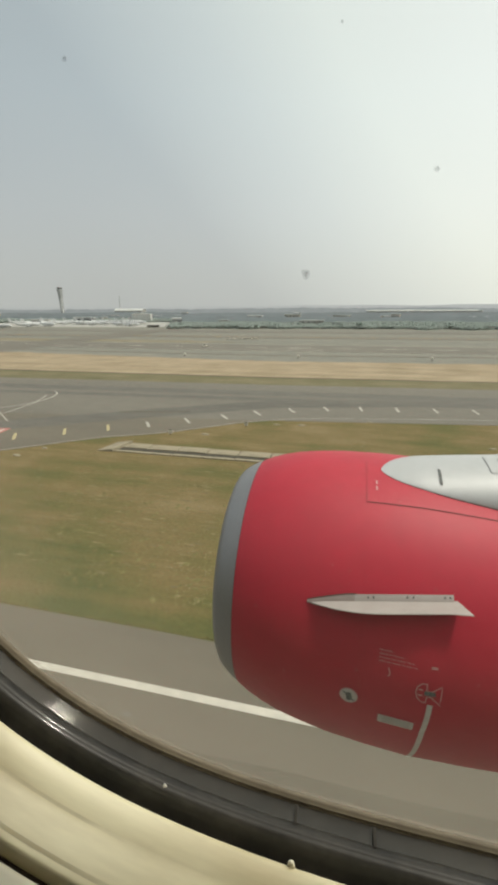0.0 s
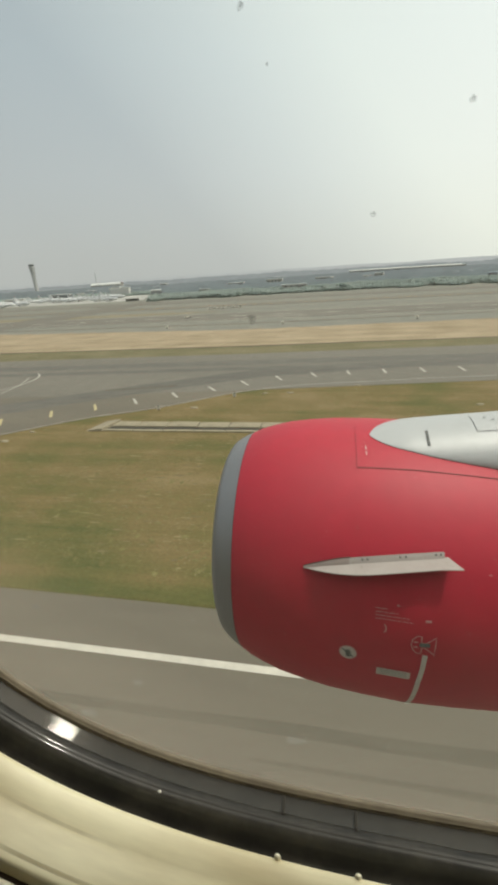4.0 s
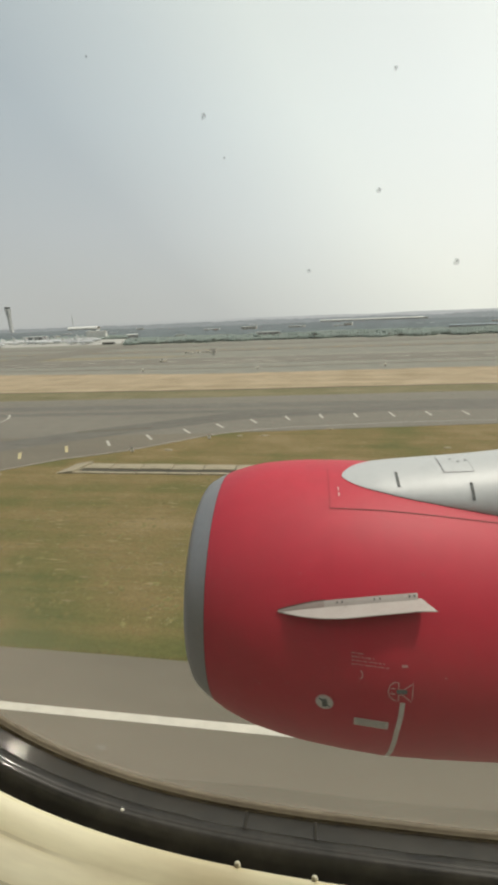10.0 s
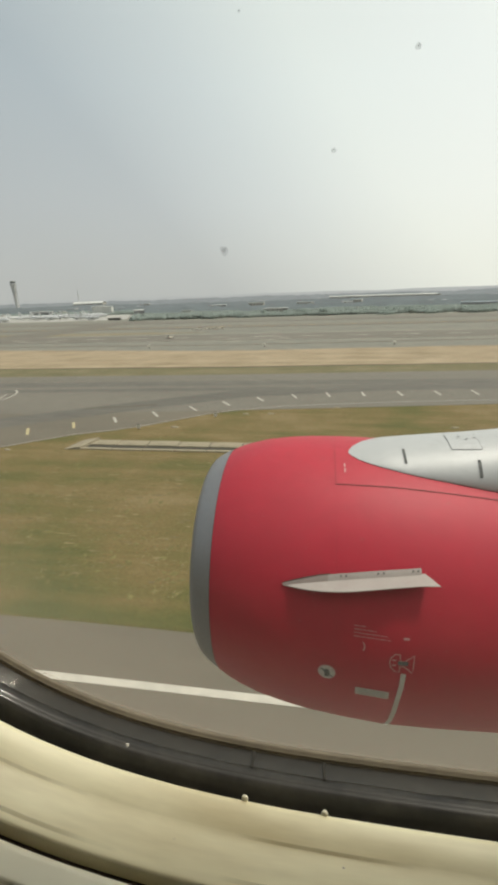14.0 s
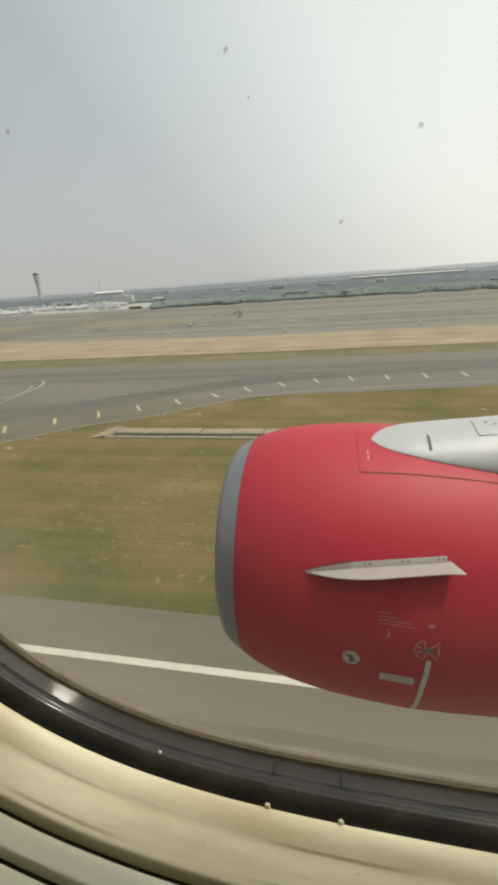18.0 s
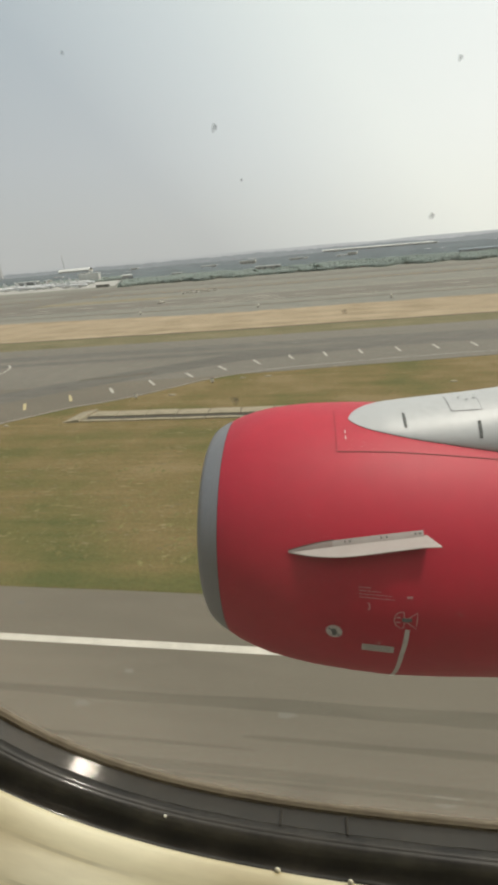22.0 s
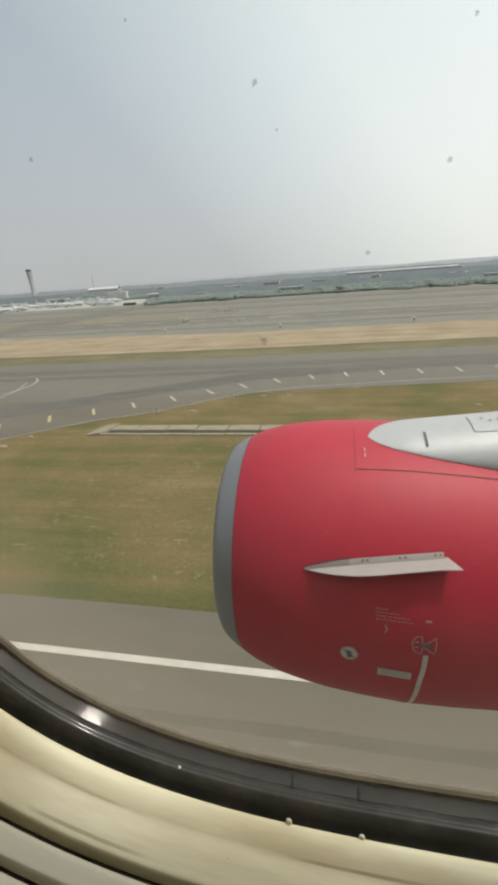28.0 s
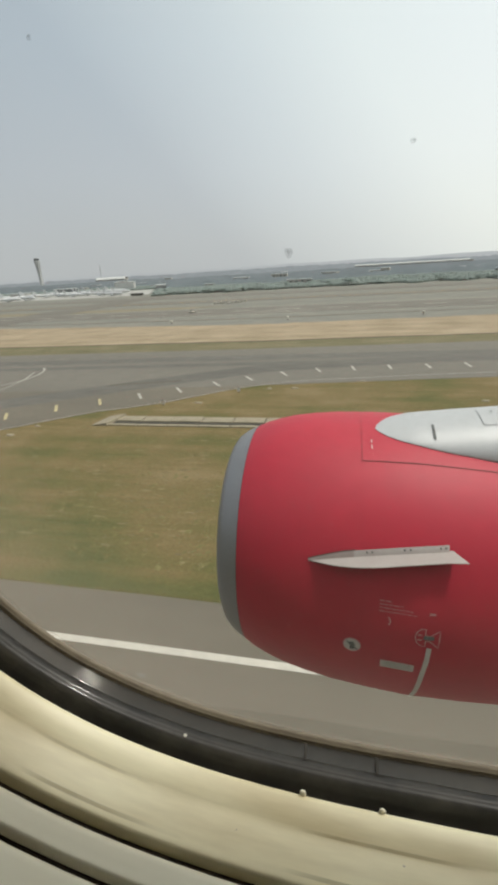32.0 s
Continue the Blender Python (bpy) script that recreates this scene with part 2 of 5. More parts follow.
ASPHALT = material("worn_asphalt", (0.138, 0.120, 0.090), 0.85, 0, 0.85, 0.06, 0.06, 0.8, 0.0, (0.16, 1, 1), tint=(0.104, 0.092, 0.071))
ASPHALT_OLD = material("old_asphalt", (0.162, 0.150, 0.126), 0.9, 0, 0.7, 0.03, 0.10, 0.9, 0, (0.25, 1, 1), tint=(0.134, 0.124, 0.105), spec=0.3)
FILM = material("rubber_film", (0.101, 0.091, 0.071), 0.9, 0, 0.8, 0.05, 0.12, 0.8, 0, (0.15, 1, 1), tint=(0.113, 0.103, 0.078), spec=0.3)
TYRE = material("tyre_film", (0.100, 0.094, 0.081), 0.9, 0, 0.8, 0.05, 0.2, 0.8, 0, (0.2, 1, 1), tint=(0.128, 0.120, 0.103))
CONCRETE = material("pale_concrete", (0.27, 0.26, 0.225), 0.85, 0, 0.5, 0.05, 0.08, 0.7, 0.05, tint=(0.25, 0.24, 0.205))
APRON = material("apron_concrete", (0.38, 0.375, 0.345), 0.85, 0, 0.6, 0.02, 0.08, 0.7, 0, (0.3, 1, 1), tint=(0.29, 0.285, 0.26))
PATHMAT = material("drain_concrete", (0.285, 0.248, 0.172), 0.9, 0, 0.7, 0.2, 0.2, 1.5, 0.1, tint=(0.19, 0.163, 0.108))
WHITE_LINE = material("white_line_paint", (0.52, 0.49, 0.42), 0.7, 0, 0.6, 0.6, 0.08, 2.0, 0, tint=(0.43, 0.405, 0.35))
FADED_LINE = material("faded_line_paint", (0.40, 0.385, 0.33), 0.8, 0, 0.6, 0.5, 0.12, 4.0, 0, tint=(0.27, 0.26, 0.225))
YELLOW_LINE = material("yellow_line_paint", (0.47, 0.29, 0.045), 0.7, 0, 0.5, 0.6, 0.12, 5.0, 0, tint=(0.44, 0.29, 0.06))
FADED_YELLOW = material("faded_yellow_paint", (0.43, 0.37, 0.20), 0.8, 0, 0.6, 0.5, 0.12, 4.0, 0, tint=(0.35, 0.30, 0.17))
RED_LINE = material("red_sign_paint", (0.42, 0.15, 0.13), 0.7, 0, 0.4, 0.6, 0.1, 5.0)


def field(name, cols, stretch=(0.02, 0.14, 1), fine=0.22, lush=None):
    """Mown airfield grass: streaks along the runway, blotches and tufts in several tones."""
    m = bpy.data.materials.new(name)
    m.use_nodes = True
    nt = m.node_tree
    N, L = nt.nodes.new, nt.links.new
    b = nt.nodes["Principled BSDF"]
    b.inputs["Roughness"].default_value = 0.95
    b.inputs["Specular IOR Level"].default_value = 0.15
    tc, mp = N("ShaderNodeTexCoord"), N("ShaderNodeMapping")
    mp.inputs["Scale"].default_value = stretch
    L(tc.outputs["Object"], mp.inputs[0])
    n1, n2, n3 = N("ShaderNodeTexNoise"), N("ShaderNodeTexNoise"), N("ShaderNodeTexNoise")
    n1.inputs["Scale"].default_value, n1.inputs["Detail"].default_value = 1.0, 6.0
    n1.inputs["Roughness"].default_value = 0.62
    L(mp.outputs[0], n1.inputs[0])
    n2.inputs["Scale"].default_value, n2.inputs["Detail"].default_value = 0.075, 5.0
    n3.inputs["Scale"].default_value, n3.inputs["Detail"].default_value = 2.2, 5.0
    L(tc.outputs["Object"], n2.inputs[0])
    L(tc.outputs["Object"], n3.inputs[0])
    ad = N("ShaderNodeMix")
    ad.data_type = "FLOAT"
    ad.inputs[0].default_value = 0.45
    L(n1.outputs[0], ad.inputs[2])
    L(n2.outputs[0], ad.inputs[3])
    r = N("ShaderNodeValToRGB")
    L(ad.outputs[0], r.inputs[0])
    if lush:                                   # greener turf along the runway, dry mown turf beyond it
        sp, band, tot = N("ShaderNodeSeparateXYZ"), N("ShaderNodeMapRange"), N("ShaderNodeMath")
        L(tc.outputs["Object"], sp.inputs[0])
        band.inputs[1].default_value, band.inputs[2].default_value = lush[0], lush[1]
        band.inputs[3].default_value, band.inputs[4].default_value = -lush[2], lush[2]
        L(sp.outputs["Y"], band.inputs[0])
        L(band.outputs[0], tot.inputs[0])
        L(ad.outputs[0], tot.inputs[1])
        L(tot.outputs[0], r.inputs[0])
        ad.inputs[0].default_value = 0.6
    pos = [0.36 + 0.28 * i / (len(cols) - 1) for i in range(len(cols))]
    r.color_ramp.elements[0].position, r.color_ramp.elements[0].color = pos[0], (*cols[0], 1)
    r.color_ramp.elements[1].position, r.color_ramp.elements[1].color = pos[-1], (*cols[-1], 1)
    for p, c in zip(pos[1:-1], cols[1:-1]):
        e = r.color_ramp.elements.new(p)
        e.color = (*c, 1)
    rng = N("ShaderNodeMapRange")
    rng.inputs[1].default_value, rng.inputs[2].default_value = 0.25, 0.75
    rng.inputs[3].default_value, rng.inputs[4].default_value = 1 - fine, 1 + fine
    L(n3.outputs[0], rng.inputs[0])
    hsv = N("ShaderNodeHueSaturation")
    L(r.outputs[0], hsv.inputs["Color"])
    L(rng.outputs[0], hsv.inputs["Value"])
    L(hsv.outputs[0], b.inputs["Base Color"])
    bp = N("ShaderNodeBump")
    bp.inputs["Strength"].default_value, bp.inputs["Distance"].default_value = 0.5, 0.15
    L(n3.outputs[0], bp.inputs["Height"])
    L(bp.outputs[0], b.inputs["Normal"])
    return m


GRASS = field("airfield_grass", [(0.080, 0.086, 0.030), (0.112, 0.102, 0.038), (0.150, 0.115, 0.050), (0.185, 0.140, 0.070)], (0.02, 0.32, 1), 0.14, (30.0, 52.0, 0.045))
GREEN = field("green_grass", [(0.122, 0.113, 0.060), (0.152, 0.136, 0.076), (0.188, 0.162, 0.098)])
DRY = field("dry_grass", [(0.232, 0.186, 0.120), (0.302, 0.240, 0.160), (0.365, 0.295, 0.205)], (0.008, 0.14, 1))
PALE = field("pale_grass", [(0.19, 0.168, 0.115), (0.215, 0.188, 0.13), (0.245, 0.21, 0.15)], (0.01, 0.1, 1), 0.1)
FARLAND = field("dusty_land", [(0.166, 0.166, 0.145), (0.196, 0.193, 0.167), (0.232, 0.220, 0.184)], (0.002, 0.03, 1), 0.1)


# ---- builders ----
def mesh(name, verts, faces, mat, parent=None, label="", smooth=False, at=None):
    me = bpy.data.meshes.new(name)
    me.from_pydata([tuple(v) for v in verts], [], faces)
    me.materials.append(mat)
    bm = bmesh.new()
    bm.from_mesh(me)
    bmesh.ops.recalc_face_normals(bm, faces=bm.faces)
    bm.to_mesh(me)
    bm.free()
    if smooth:
        me.polygons.foreach_set("use_smooth", [True] * len(me.polygons))
    me.update()
    ob = new(name, me)
    if parent:
        ob.parent = parent
    if at is not None:
        ob.matrix_basis = at
    if label:
        ob["label"] = label
    return ob


def thing(name, label, category, group="", at=None):
    ob = tagged(new(name), label, category, group)
    if at is not None:
        ob.matrix_basis = at
    return ob


def box(cx, cy, cz, sx, sy, sz, bevel=0.0):
    """A box with chamfered upright and top edges."""
    x, y, z = sx / 2, sy / 2, sz / 2
    b = min(bevel, x * 0.8, y * 0.8, z * 0.8)
    if b <= 0:
        v = [(cx + i * x, cy + j * y, cz + k * z) for k in (-1, 1) for i, j in ((-1, -1), (1, -1), (1, 1), (-1, 1))]
        return v, [(3, 2, 1, 0), (4, 5, 6, 7), (0, 1, 5, 4), (1, 2, 6, 5), (2, 3, 7, 6), (3, 0, 4, 7)]
    ring = [(-x + b, -y), (x - b, -y), (x, -y + b), (x, y - b), (x - b, y), (-x + b, y), (-x, y - b), (-x, -y + b)]
    v = [(cx + i, cy + j, cz - z) for i, j in ring] + [(cx + i, cy + j, cz + z - b) for i, j in ring]
    v += [(cx + i * (1 - b / x), cy + j * (1 - b / y), cz + z) for i, j in ring]
    f = [tuple(range(7, -1, -1)), tuple(range(16, 24))]
    for k in (0, 8):
        f += [(k + i, k + (i + 1) % 8, k + 8 + (i + 1) % 8, k + 8 + i) for i in range(8)]
    return v, f


def joined(*shapes):
    v, f = [], []
    for sv, sf in shapes:
        n = len(v)
        v += list(sv)
        f += [tuple(i + n for i in q) for q in sf]
    return v, f


def loft(rings, closed=True, caps=True):
    """Skin through rings that all have the same number of points."""
    n = len(rings[0])
    v = [p for r in rings for p in r]
    f = []
    for k in range(len(rings) - 1):
        for i in range(n if closed else n - 1):
            j = (i + 1) % n
            f.append((k * n + i, k * n + j, (k + 1) * n + j, (k + 1) * n + i))
    if caps and closed:
        f += [tuple(range(n - 1, -1, -1)), tuple(range((len(rings) - 1) * n, len(rings) * n))]
    return v, f


def tube(points, radii, n=10):
    rings = []
    for k, p in enumerate(points):
        a, b = Vector(points[max(k - 1, 0)]), Vector(points[min(k + 1, len(points) - 1)])
        d = (b - a).normalized()
        u = d.orthogonal().normalized()
        w = d.cross(u)
        rings.append([Vector(p) + radii[k] * (math.cos(t) * u + math.sin(t) * w) for t in (2 * math.pi * i / n for i in range(n))])
    return loft(rings)


def slab(pts, z0, z1):
    n = len(pts)
    v = [(x, y, z0) for x, y in pts] + [(x, y, z1) for x, y in pts]
    return v, [tuple(range(n, 2 * n))] + [(i, (i + 1) % n, n + (i + 1) % n, n + i) for i in range(n)]


def rect(x0, x1, y0, y1):
    return [(x0, y0), (x1, y0), (x1, y1), (x0, y1)]


def surface(name, pts, top, mat, label):
    return tagged(mesh(name, *slab(pts, -0.2, top), mat), label, name.split("_")[0], kind="structure")


def stripe(name, a, b, width, z, mat, parent, label=""):
    """A painted line on the pavement from a to b."""
    (ax, ay), (bx, by) = a, b
    d = math.hypot(bx - ax, by - ay)
    nx, ny = -(by - ay) / d * width / 2, (bx - ax) / d * width / 2
    return mesh(name, *slab([(ax - nx, ay - ny), (bx - nx, by - ny), (bx + nx, by + ny), (ax + nx, ay + ny)], z - 0.02, z), mat, parent, label)


def ribbon(name, pts, width, z, mat, parent, label=""):
    """A painted curve along pts."""
    left, right = [], []
    for k, (x, y) in enumerate(pts):
        (ax, ay), (bx, by) = pts[max(k - 1, 0)], pts[min(k + 1, len(pts) - 1)]
        d = math.hypot(bx - ax, by - ay)
        nx, ny = -(by - ay) / d * width / 2, (bx - ax) / d * width / 2
        left.append((x + nx, y + ny, z))
        right.append((x - nx, y - ny, z))
    n = len(pts)
    return mesh(name, left + right, [(i, i + 1, n + i + 1, n + i) for i in range(n - 1)], mat, parent, label)


def ragged(pts, step, amp, seed):
    """The outline pts, cut into short steps and shaken sideways, as the edge of turf is."""
    rnd = random.Random(seed)
    out = []
    for (ax, ay), (bx, by) in zip(pts, pts[1:] + pts[:1]):
        n = max(1, int(math.hypot(bx - ax, by - ay) / step))
        for i in range(n):
            t = i / n
            out.append((ax + (bx - ax) * t + rnd.uniform(-amp, amp), ay + (by - ay) * t + rnd.uniform(-amp, amp)))
    return out


# ---- the airfield ----
ring = [(4700 * math.cos(2 * math.pi * i / 96), 4700 * math.sin(2 * math.pi * i / 96)) for i in range(96)]
ground = tagged(mesh("ground", *slab(ring, -0.6, 0.0), FARLAND), "dusty tan open airfield land reaching the horizon", "ground", kind="structure")

runway = surface("runway", ragged(rect(-2600, 2200, -26.2, 26.2), 9.0, 0.10, 31), 0.10, ASPHALT, "worn grey asphalt runway with a white edge line")
surface("lawn_near", ragged(rect(-900, 1500, 26.05, 112), 5.0, 0.3, 1), 0.05, GRASS, "mown patchy green and straw-coloured airfield grass")
surface("lawn_south", rect(-900, 1500, -150, -26.0), 0.05, GRASS, "mown patchy green and straw-coloured airfield grass")

# the exit taxiway peels off the runway ahead and runs into the parallel taxiway
EDGE = [(-136, 26.1), (-120, 32), (-108, 40.5), (-93, 48), (-76, 55.5), (-62.7, 64.4), (-55, 70.9), (-48.9, 75.6), (-42.5, 78.6), (-36.5, 82.3), (-30.3, 87.4), (-24.9, 92.0), (-19.9, 95.0), (-12.3, 98.4), (-4.3, 100.8), (7.8, 102.6), (21.1, 105), (38, 107.1), (80, 108.5)]


def edge_y(x):
    """The near edge of the exit and parallel taxiways at x."""
    for (xa, ya), (xb, yb) in zip(EDGE, EDGE[1:]):
        if xa <= x <= xb:
            return ya + (yb - ya) * (x - xa) / (xb - xa)
    return 26.1 if x < EDGE[0][0] else 108.5


TIP = [(-330, 26), (-230, 44), (-182, 53), (-146, 61.5), (-136.7, 64), (-125.4, 73), (-116.8, 82.5), (-114.2, 89), (-117.4, 94.5), (-142.7, 98), (-182, 100), (-900, 102)]
surface("taxiway_exit", EDGE + [(80, 118), (-122, 104)] + TIP[1:9][::-1] + [(-345, 26.1)], 0.08, ASPHALT, "curving grey asphalt exit taxiway joining the runway")
taxiway = surface("taxiway_parallel", [(-2200, 102), (-140, 97), (-112, 88), (-60, 92), (-20, 96), (80, 108.5), (2200, 108.5), (2200, 151), (60, 150), (-30, 144), (-130, 140), (-2200, 140)], 0.09, ASPHALT_OLD, "broad grey asphalt parallel taxiway")
surface("lawn_island", ragged(TIP + [(-900, 28)], 5.0, 0.4, 9), 0.11, GREEN, "tongue of green grass between the exit and the taxiway")
surface("verge_green", ragged([(-1800, 139), (-130, 139.5), (-30, 143.5), (60, 149.5), (1800, 150.5), (1800, 168), (60, 165), (-33, 160), (-146, 159), (-1800, 158)], 7.0, 1.0, 7), 0.06, GREEN, "band of greener grass beside the taxiway")
surface("verge_dry", ragged([(-1800, 158), (-146, 159), (-33, 160), (60, 165), (1800, 168), (1800, 224), (74, 219), (-43, 211), (-120, 219), (-202, 228), (-1800, 232)], 7.0, 1.4, 2), 0.05, DRY, "strip of dry straw-coloured grass beside the taxiway")
# flat band painted dark for the shadow line along the dry strip's edge
surface("ditch", ragged([(-1800, 156.8), (-146, 157.8), (-33, 158.8), (60, 163.8), (1800, 166.8), (1800, 169.0), (60, 166.0), (-33, 161.0), (-146, 160.0), (-1800, 159.0)], 9.0, 0.3, 71), 0.075, material("ditch_shade", (0.085, 0.066, 0.042), 0.95, 0, 0.6, 0.2, 0.2, 1.0), "narrow flat band, coloured as ditch shade, along the dry strip")
surface("service_road", [(-1800, 238), (-218, 242), (-48, 236), (83, 245), (1800, 250), (1800, 254), (83, 249), (-48, 240), (-218, 246), (-1800, 242)], 0.06, ASPHALT, "narrow dark service road between the runways")
second = surface("runway_second", rect(-2500, 2500, 262, 306), 0.10, ASPHALT_OLD, "second grey asphalt runway with faded white markings")
surface("verge_far", ragged([(-700, 318), (-330, 312), (-120, 316), (-80, 326), (-130, 336), (-700, 352)], 9.0, 2.0, 4), 0.05, PALE, "strip of pale dry grass by the far runway")
surface("taxiway_cross", [(-292, 139), (-268, 152), (-258, 172), (-256, 262), (-250, 420), (-240, 520), (-205, 520), (-208, 420), (-216, 262), (-214, 172), (-204, 152), (-180, 139)], 0.12, ASPHALT_OLD, "grey asphalt cross taxiway leading to the apron")
surface("taxiway_far", rect(-1500, 1500, 372, 402), 0.09, ASPHALT_OLD, "far grey asphalt taxiway")
surface("taxiway_outer", rect(-1500, 1500, 452, 486), 0.09, ASPHALT_OLD, "outermost grey asphalt taxiway before the woods")
surface("apron_far", [(-760, 560), (-300, 556), (-262, 580), (-330, 760), (-520, 900), (-1000, 760)], 0.08, APRON, "pale concrete parking apron with aircraft")
surface("apron_pad", rect(440, 530, 114, 140), 0.12, CONCRETE, "pale concrete pad set into the taxiway")
surface("apron_cross", [(265, 94), (305, 94), (315, 116), (365, 116), (365, 142), (317, 142), (317, 206), (277, 206), (273, 142), (205, 142), (205, 116), (260, 116)], 0.13, CONCRETE, "pale concrete crossing set into the asphalt taxiway")
surface("taxiway_entry", [(225, 26.1), (335, 26.1), (305, 109), (265, 109)], 0.08, ASPHALT, "grey asphalt taxiway leading onto the runway")
surface("taxiway_new", [(600, 26.1), (760, 26.1), (760, 400), (600, 400)], 0.125, CONCRETE, "pale new concrete taxiways of the building site")
for k, (x0, x1, y0, y1) in enumerate(((628, 662, 48, 104), (700, 736, 170, 230), (624, 668, 175, 235), (690, 740, 260, 330), (622, 668, 270, 340))):
    r = (x1 - x0) / 2
    surface("island_dry", ragged([((x0 + x1) / 2 + r * math.cos(q), (y0 + y1) / 2 + (y1 - y0) / 2 * math.sin(q)) for q in (0.45 * i for i in range(14))], 3.0, 0.5, 60 + k), 0.14, DRY if k else GREEN, "dry grass island between new concrete taxiways")

# runway paint: the white edge line stops at the exit, where a yellow line and yellow bars take over
mesh("edge_line", *slab(rect(-142, 2200, 20.65, 21.25), 0.09, 0.115), WHITE_LINE, runway, "white painted edge line")
mesh("edge_line", *slab(rect(-2600, -285, 20.65, 21.25), 0.09, 0.115), WHITE_LINE, runway)
mesh("edge_line", *slab(rect(-2600, 2200, -21.3, -20.5), 0.09, 0.115), WHITE_LINE, runway)
for y in (20.80, 21.04):
    mesh("shoulder_line", *slab(rect(-285, -142, y - 0.04, y + 0.04), 0.09, 0.115), YELLOW_LINE, runway, "thin yellow line")
for i in range(14):
    x = -280 + i * 9.6
    stripe("shoulder_bar", (x, 21.5), (x - 0.1, 25.9), 0.70, 0.115, YELLOW_LINE, runway, "yellow bar across the shoulder")
ribbon("lead_line", [(-240, 2), (-190, 11), (-160, 21), (-140, 31)], 0.4, 0.116, YELLOW_LINE, runway, "yellow lead line")
for i in range(34):
    mesh("centre_dash", *slab(rect(-1900 + i * 50, -1870 + i * 50, -0.25, 0.25), 0.09, 0.115), WHITE_LINE, runway)
for side in (1, -1):
    for i in range(6):
        y = side * (2.6 + i * 3.1)
        mesh("threshold_bar", *slab(rect(-384, -354, y - 0.9, y + 0.9), 0.09, 0.115), WHITE_LINE, runway)
    mesh("aiming_block", *slab(rect(-750, -700, side * 9 - 3, side * 9 + 3), 0.09, 0.115), WHITE_LINE, runway)
mesh("threshold_line", *slab(rect(-347, -345.2, -20.5, 20.5), 0.09, 0.116), WHITE_LINE, runway)
rnd = random.Random(12)
for i in range(46):
    x, y, w = rnd.uniform(-90, 25), 17.5 - 14 * rnd.random() ** 0.8, rnd.uniform(0.15, 0.9)
    n, a, b = rnd.uniform(35, 120), [], []
    for k in range(25):
        q = k / 24
        h = w * (0.35 + 0.65 * math.sin(math.pi * q) ** 0.5) * rnd.uniform(0.75, 1.15)
        a.append((x - n / 2 + n * q, y - h / 2))
        b.append((x - n / 2 + n * q, y + h / 2))
    mesh("rubber_streak", *slab(a + b[::-1], 0.09, 0.1045 + 0.0001 * i), FILM, runway, "dark rubber streak along the runway")
rnd = random.Random(8)
for i in range(40):
    x, y = rnd.uniform(-900, -420), rnd.choice((1, -1)) * rnd.uniform(2.5, 10.0)
    mesh("tyre_mark", *slab(rect(x - rnd.uniform(15, 45), x, y, y + rnd.uniform(0.25, 0.5)), 0.09, 0.112 + 0.0002 * i), TYRE, runway)
for i in range(24):
    x, y = rnd.uniform(-60, 30), rnd.uniform(8, 25.8)
    r = rnd.uniform(0.1, 0.45)
    mesh("patch", *slab([(x + r * rnd.uniform(0.6, 2.5) * math.cos(t), y + r * rnd.uniform(0.5, 1.0) * math.sin(t)) for t in (0, 0.8, 1.6, 2.4, 3.2, 4.0, 4.8, 5.6)], 0.09, 0.1035 + 0.0001 * i), rnd.choice((TYRE, ASPHALT_OLD, ASPHALT_OLD)), runway)

# taxiway paint: short bars square to the edge, the guide lines and two painted signs
BARS = [(-126, 39.5), (-117.7, 44.8), (-109.5, 49.5), (-101.2, 53.5), (-92, 57), (-83.7, 61.5), (-75.7, 66.2), (-68.6, 71.8), (-60.4, 77.3), (-52.6, 82.2), (-45, 86.8), (-37.2, 91.9), (-29.5, 97.4), (-22.2, 102.7), (-14, 107.5), (-5.2, 111), (3.8, 113), (13.1, 113.9), (22.7, 114.6), (32.4, 115.4)] + [(42 + 9.6 * i, 116) for i in range(26)]
for k, (x, y) in enumerate(BARS):
    (xa, ya), (xb, yb) = BARS[max(k - 1, 0)], BARS[min(k + 1, len(BARS) - 1)]
    d = math.hypot(xb - xa, yb - ya)
    s, c = (yb - ya) / d, (xb - xa) / d
    stripe("edge_bar", (x + s * 2.5, y - c * 2.5), (x - s * 2.5, y + c * 2.5), 0.62, 0.124, YELLOW_LINE if x < -90 else FADED_YELLOW if x < -47 else FADED_LINE, taxiway)
for x, y, a in ((-136, 57.5, 33), (-127.7, 62.2, 34), (-119.5, 67.2, 38), (-112.4, 72.8, 48), (-107, 80, 68), (-106, 89, 95), (-110, 96, 130), (-118, 100.5, 160), (-128, 103, 172), (-138, 104.3, 176), (-148, 105, 178), (-158, 105.5, 178), (-168, 106, 178)):
    s, c = math.sin(radians(a)), math.cos(radians(a))
    stripe("edge_bar", (x + s * 2.4, y - c * 2.4), (x - s * 2.4, y + c * 2.4), 0.62, 0.124, YELLOW_LINE if y < 75 else FADED_LINE, taxiway)
ribbon("edge_strip", [(x, y + 0.35) for x, y in EDGE[1:]], 0.22, 0.117, FADED_LINE, taxiway, "thin pale edge line")
ribbon("guide_line", [(-300, 8), (-200, 33), (-133.5, 47.5), (-111.6, 60), (-92.5, 76.5), (-86.8, 90), (-88, 102), (-92, 112)], 0.4, 0.126, FADED_LINE, taxiway, "white guide line")
ribbon("guide_line", [(-133.5, 47.5), (-90, 70), (-60, 88), (-30, 107), (0, 120), (30, 127), (80, 130), (300, 130)], 0.25, 0.127, ASPHALT, taxiway)
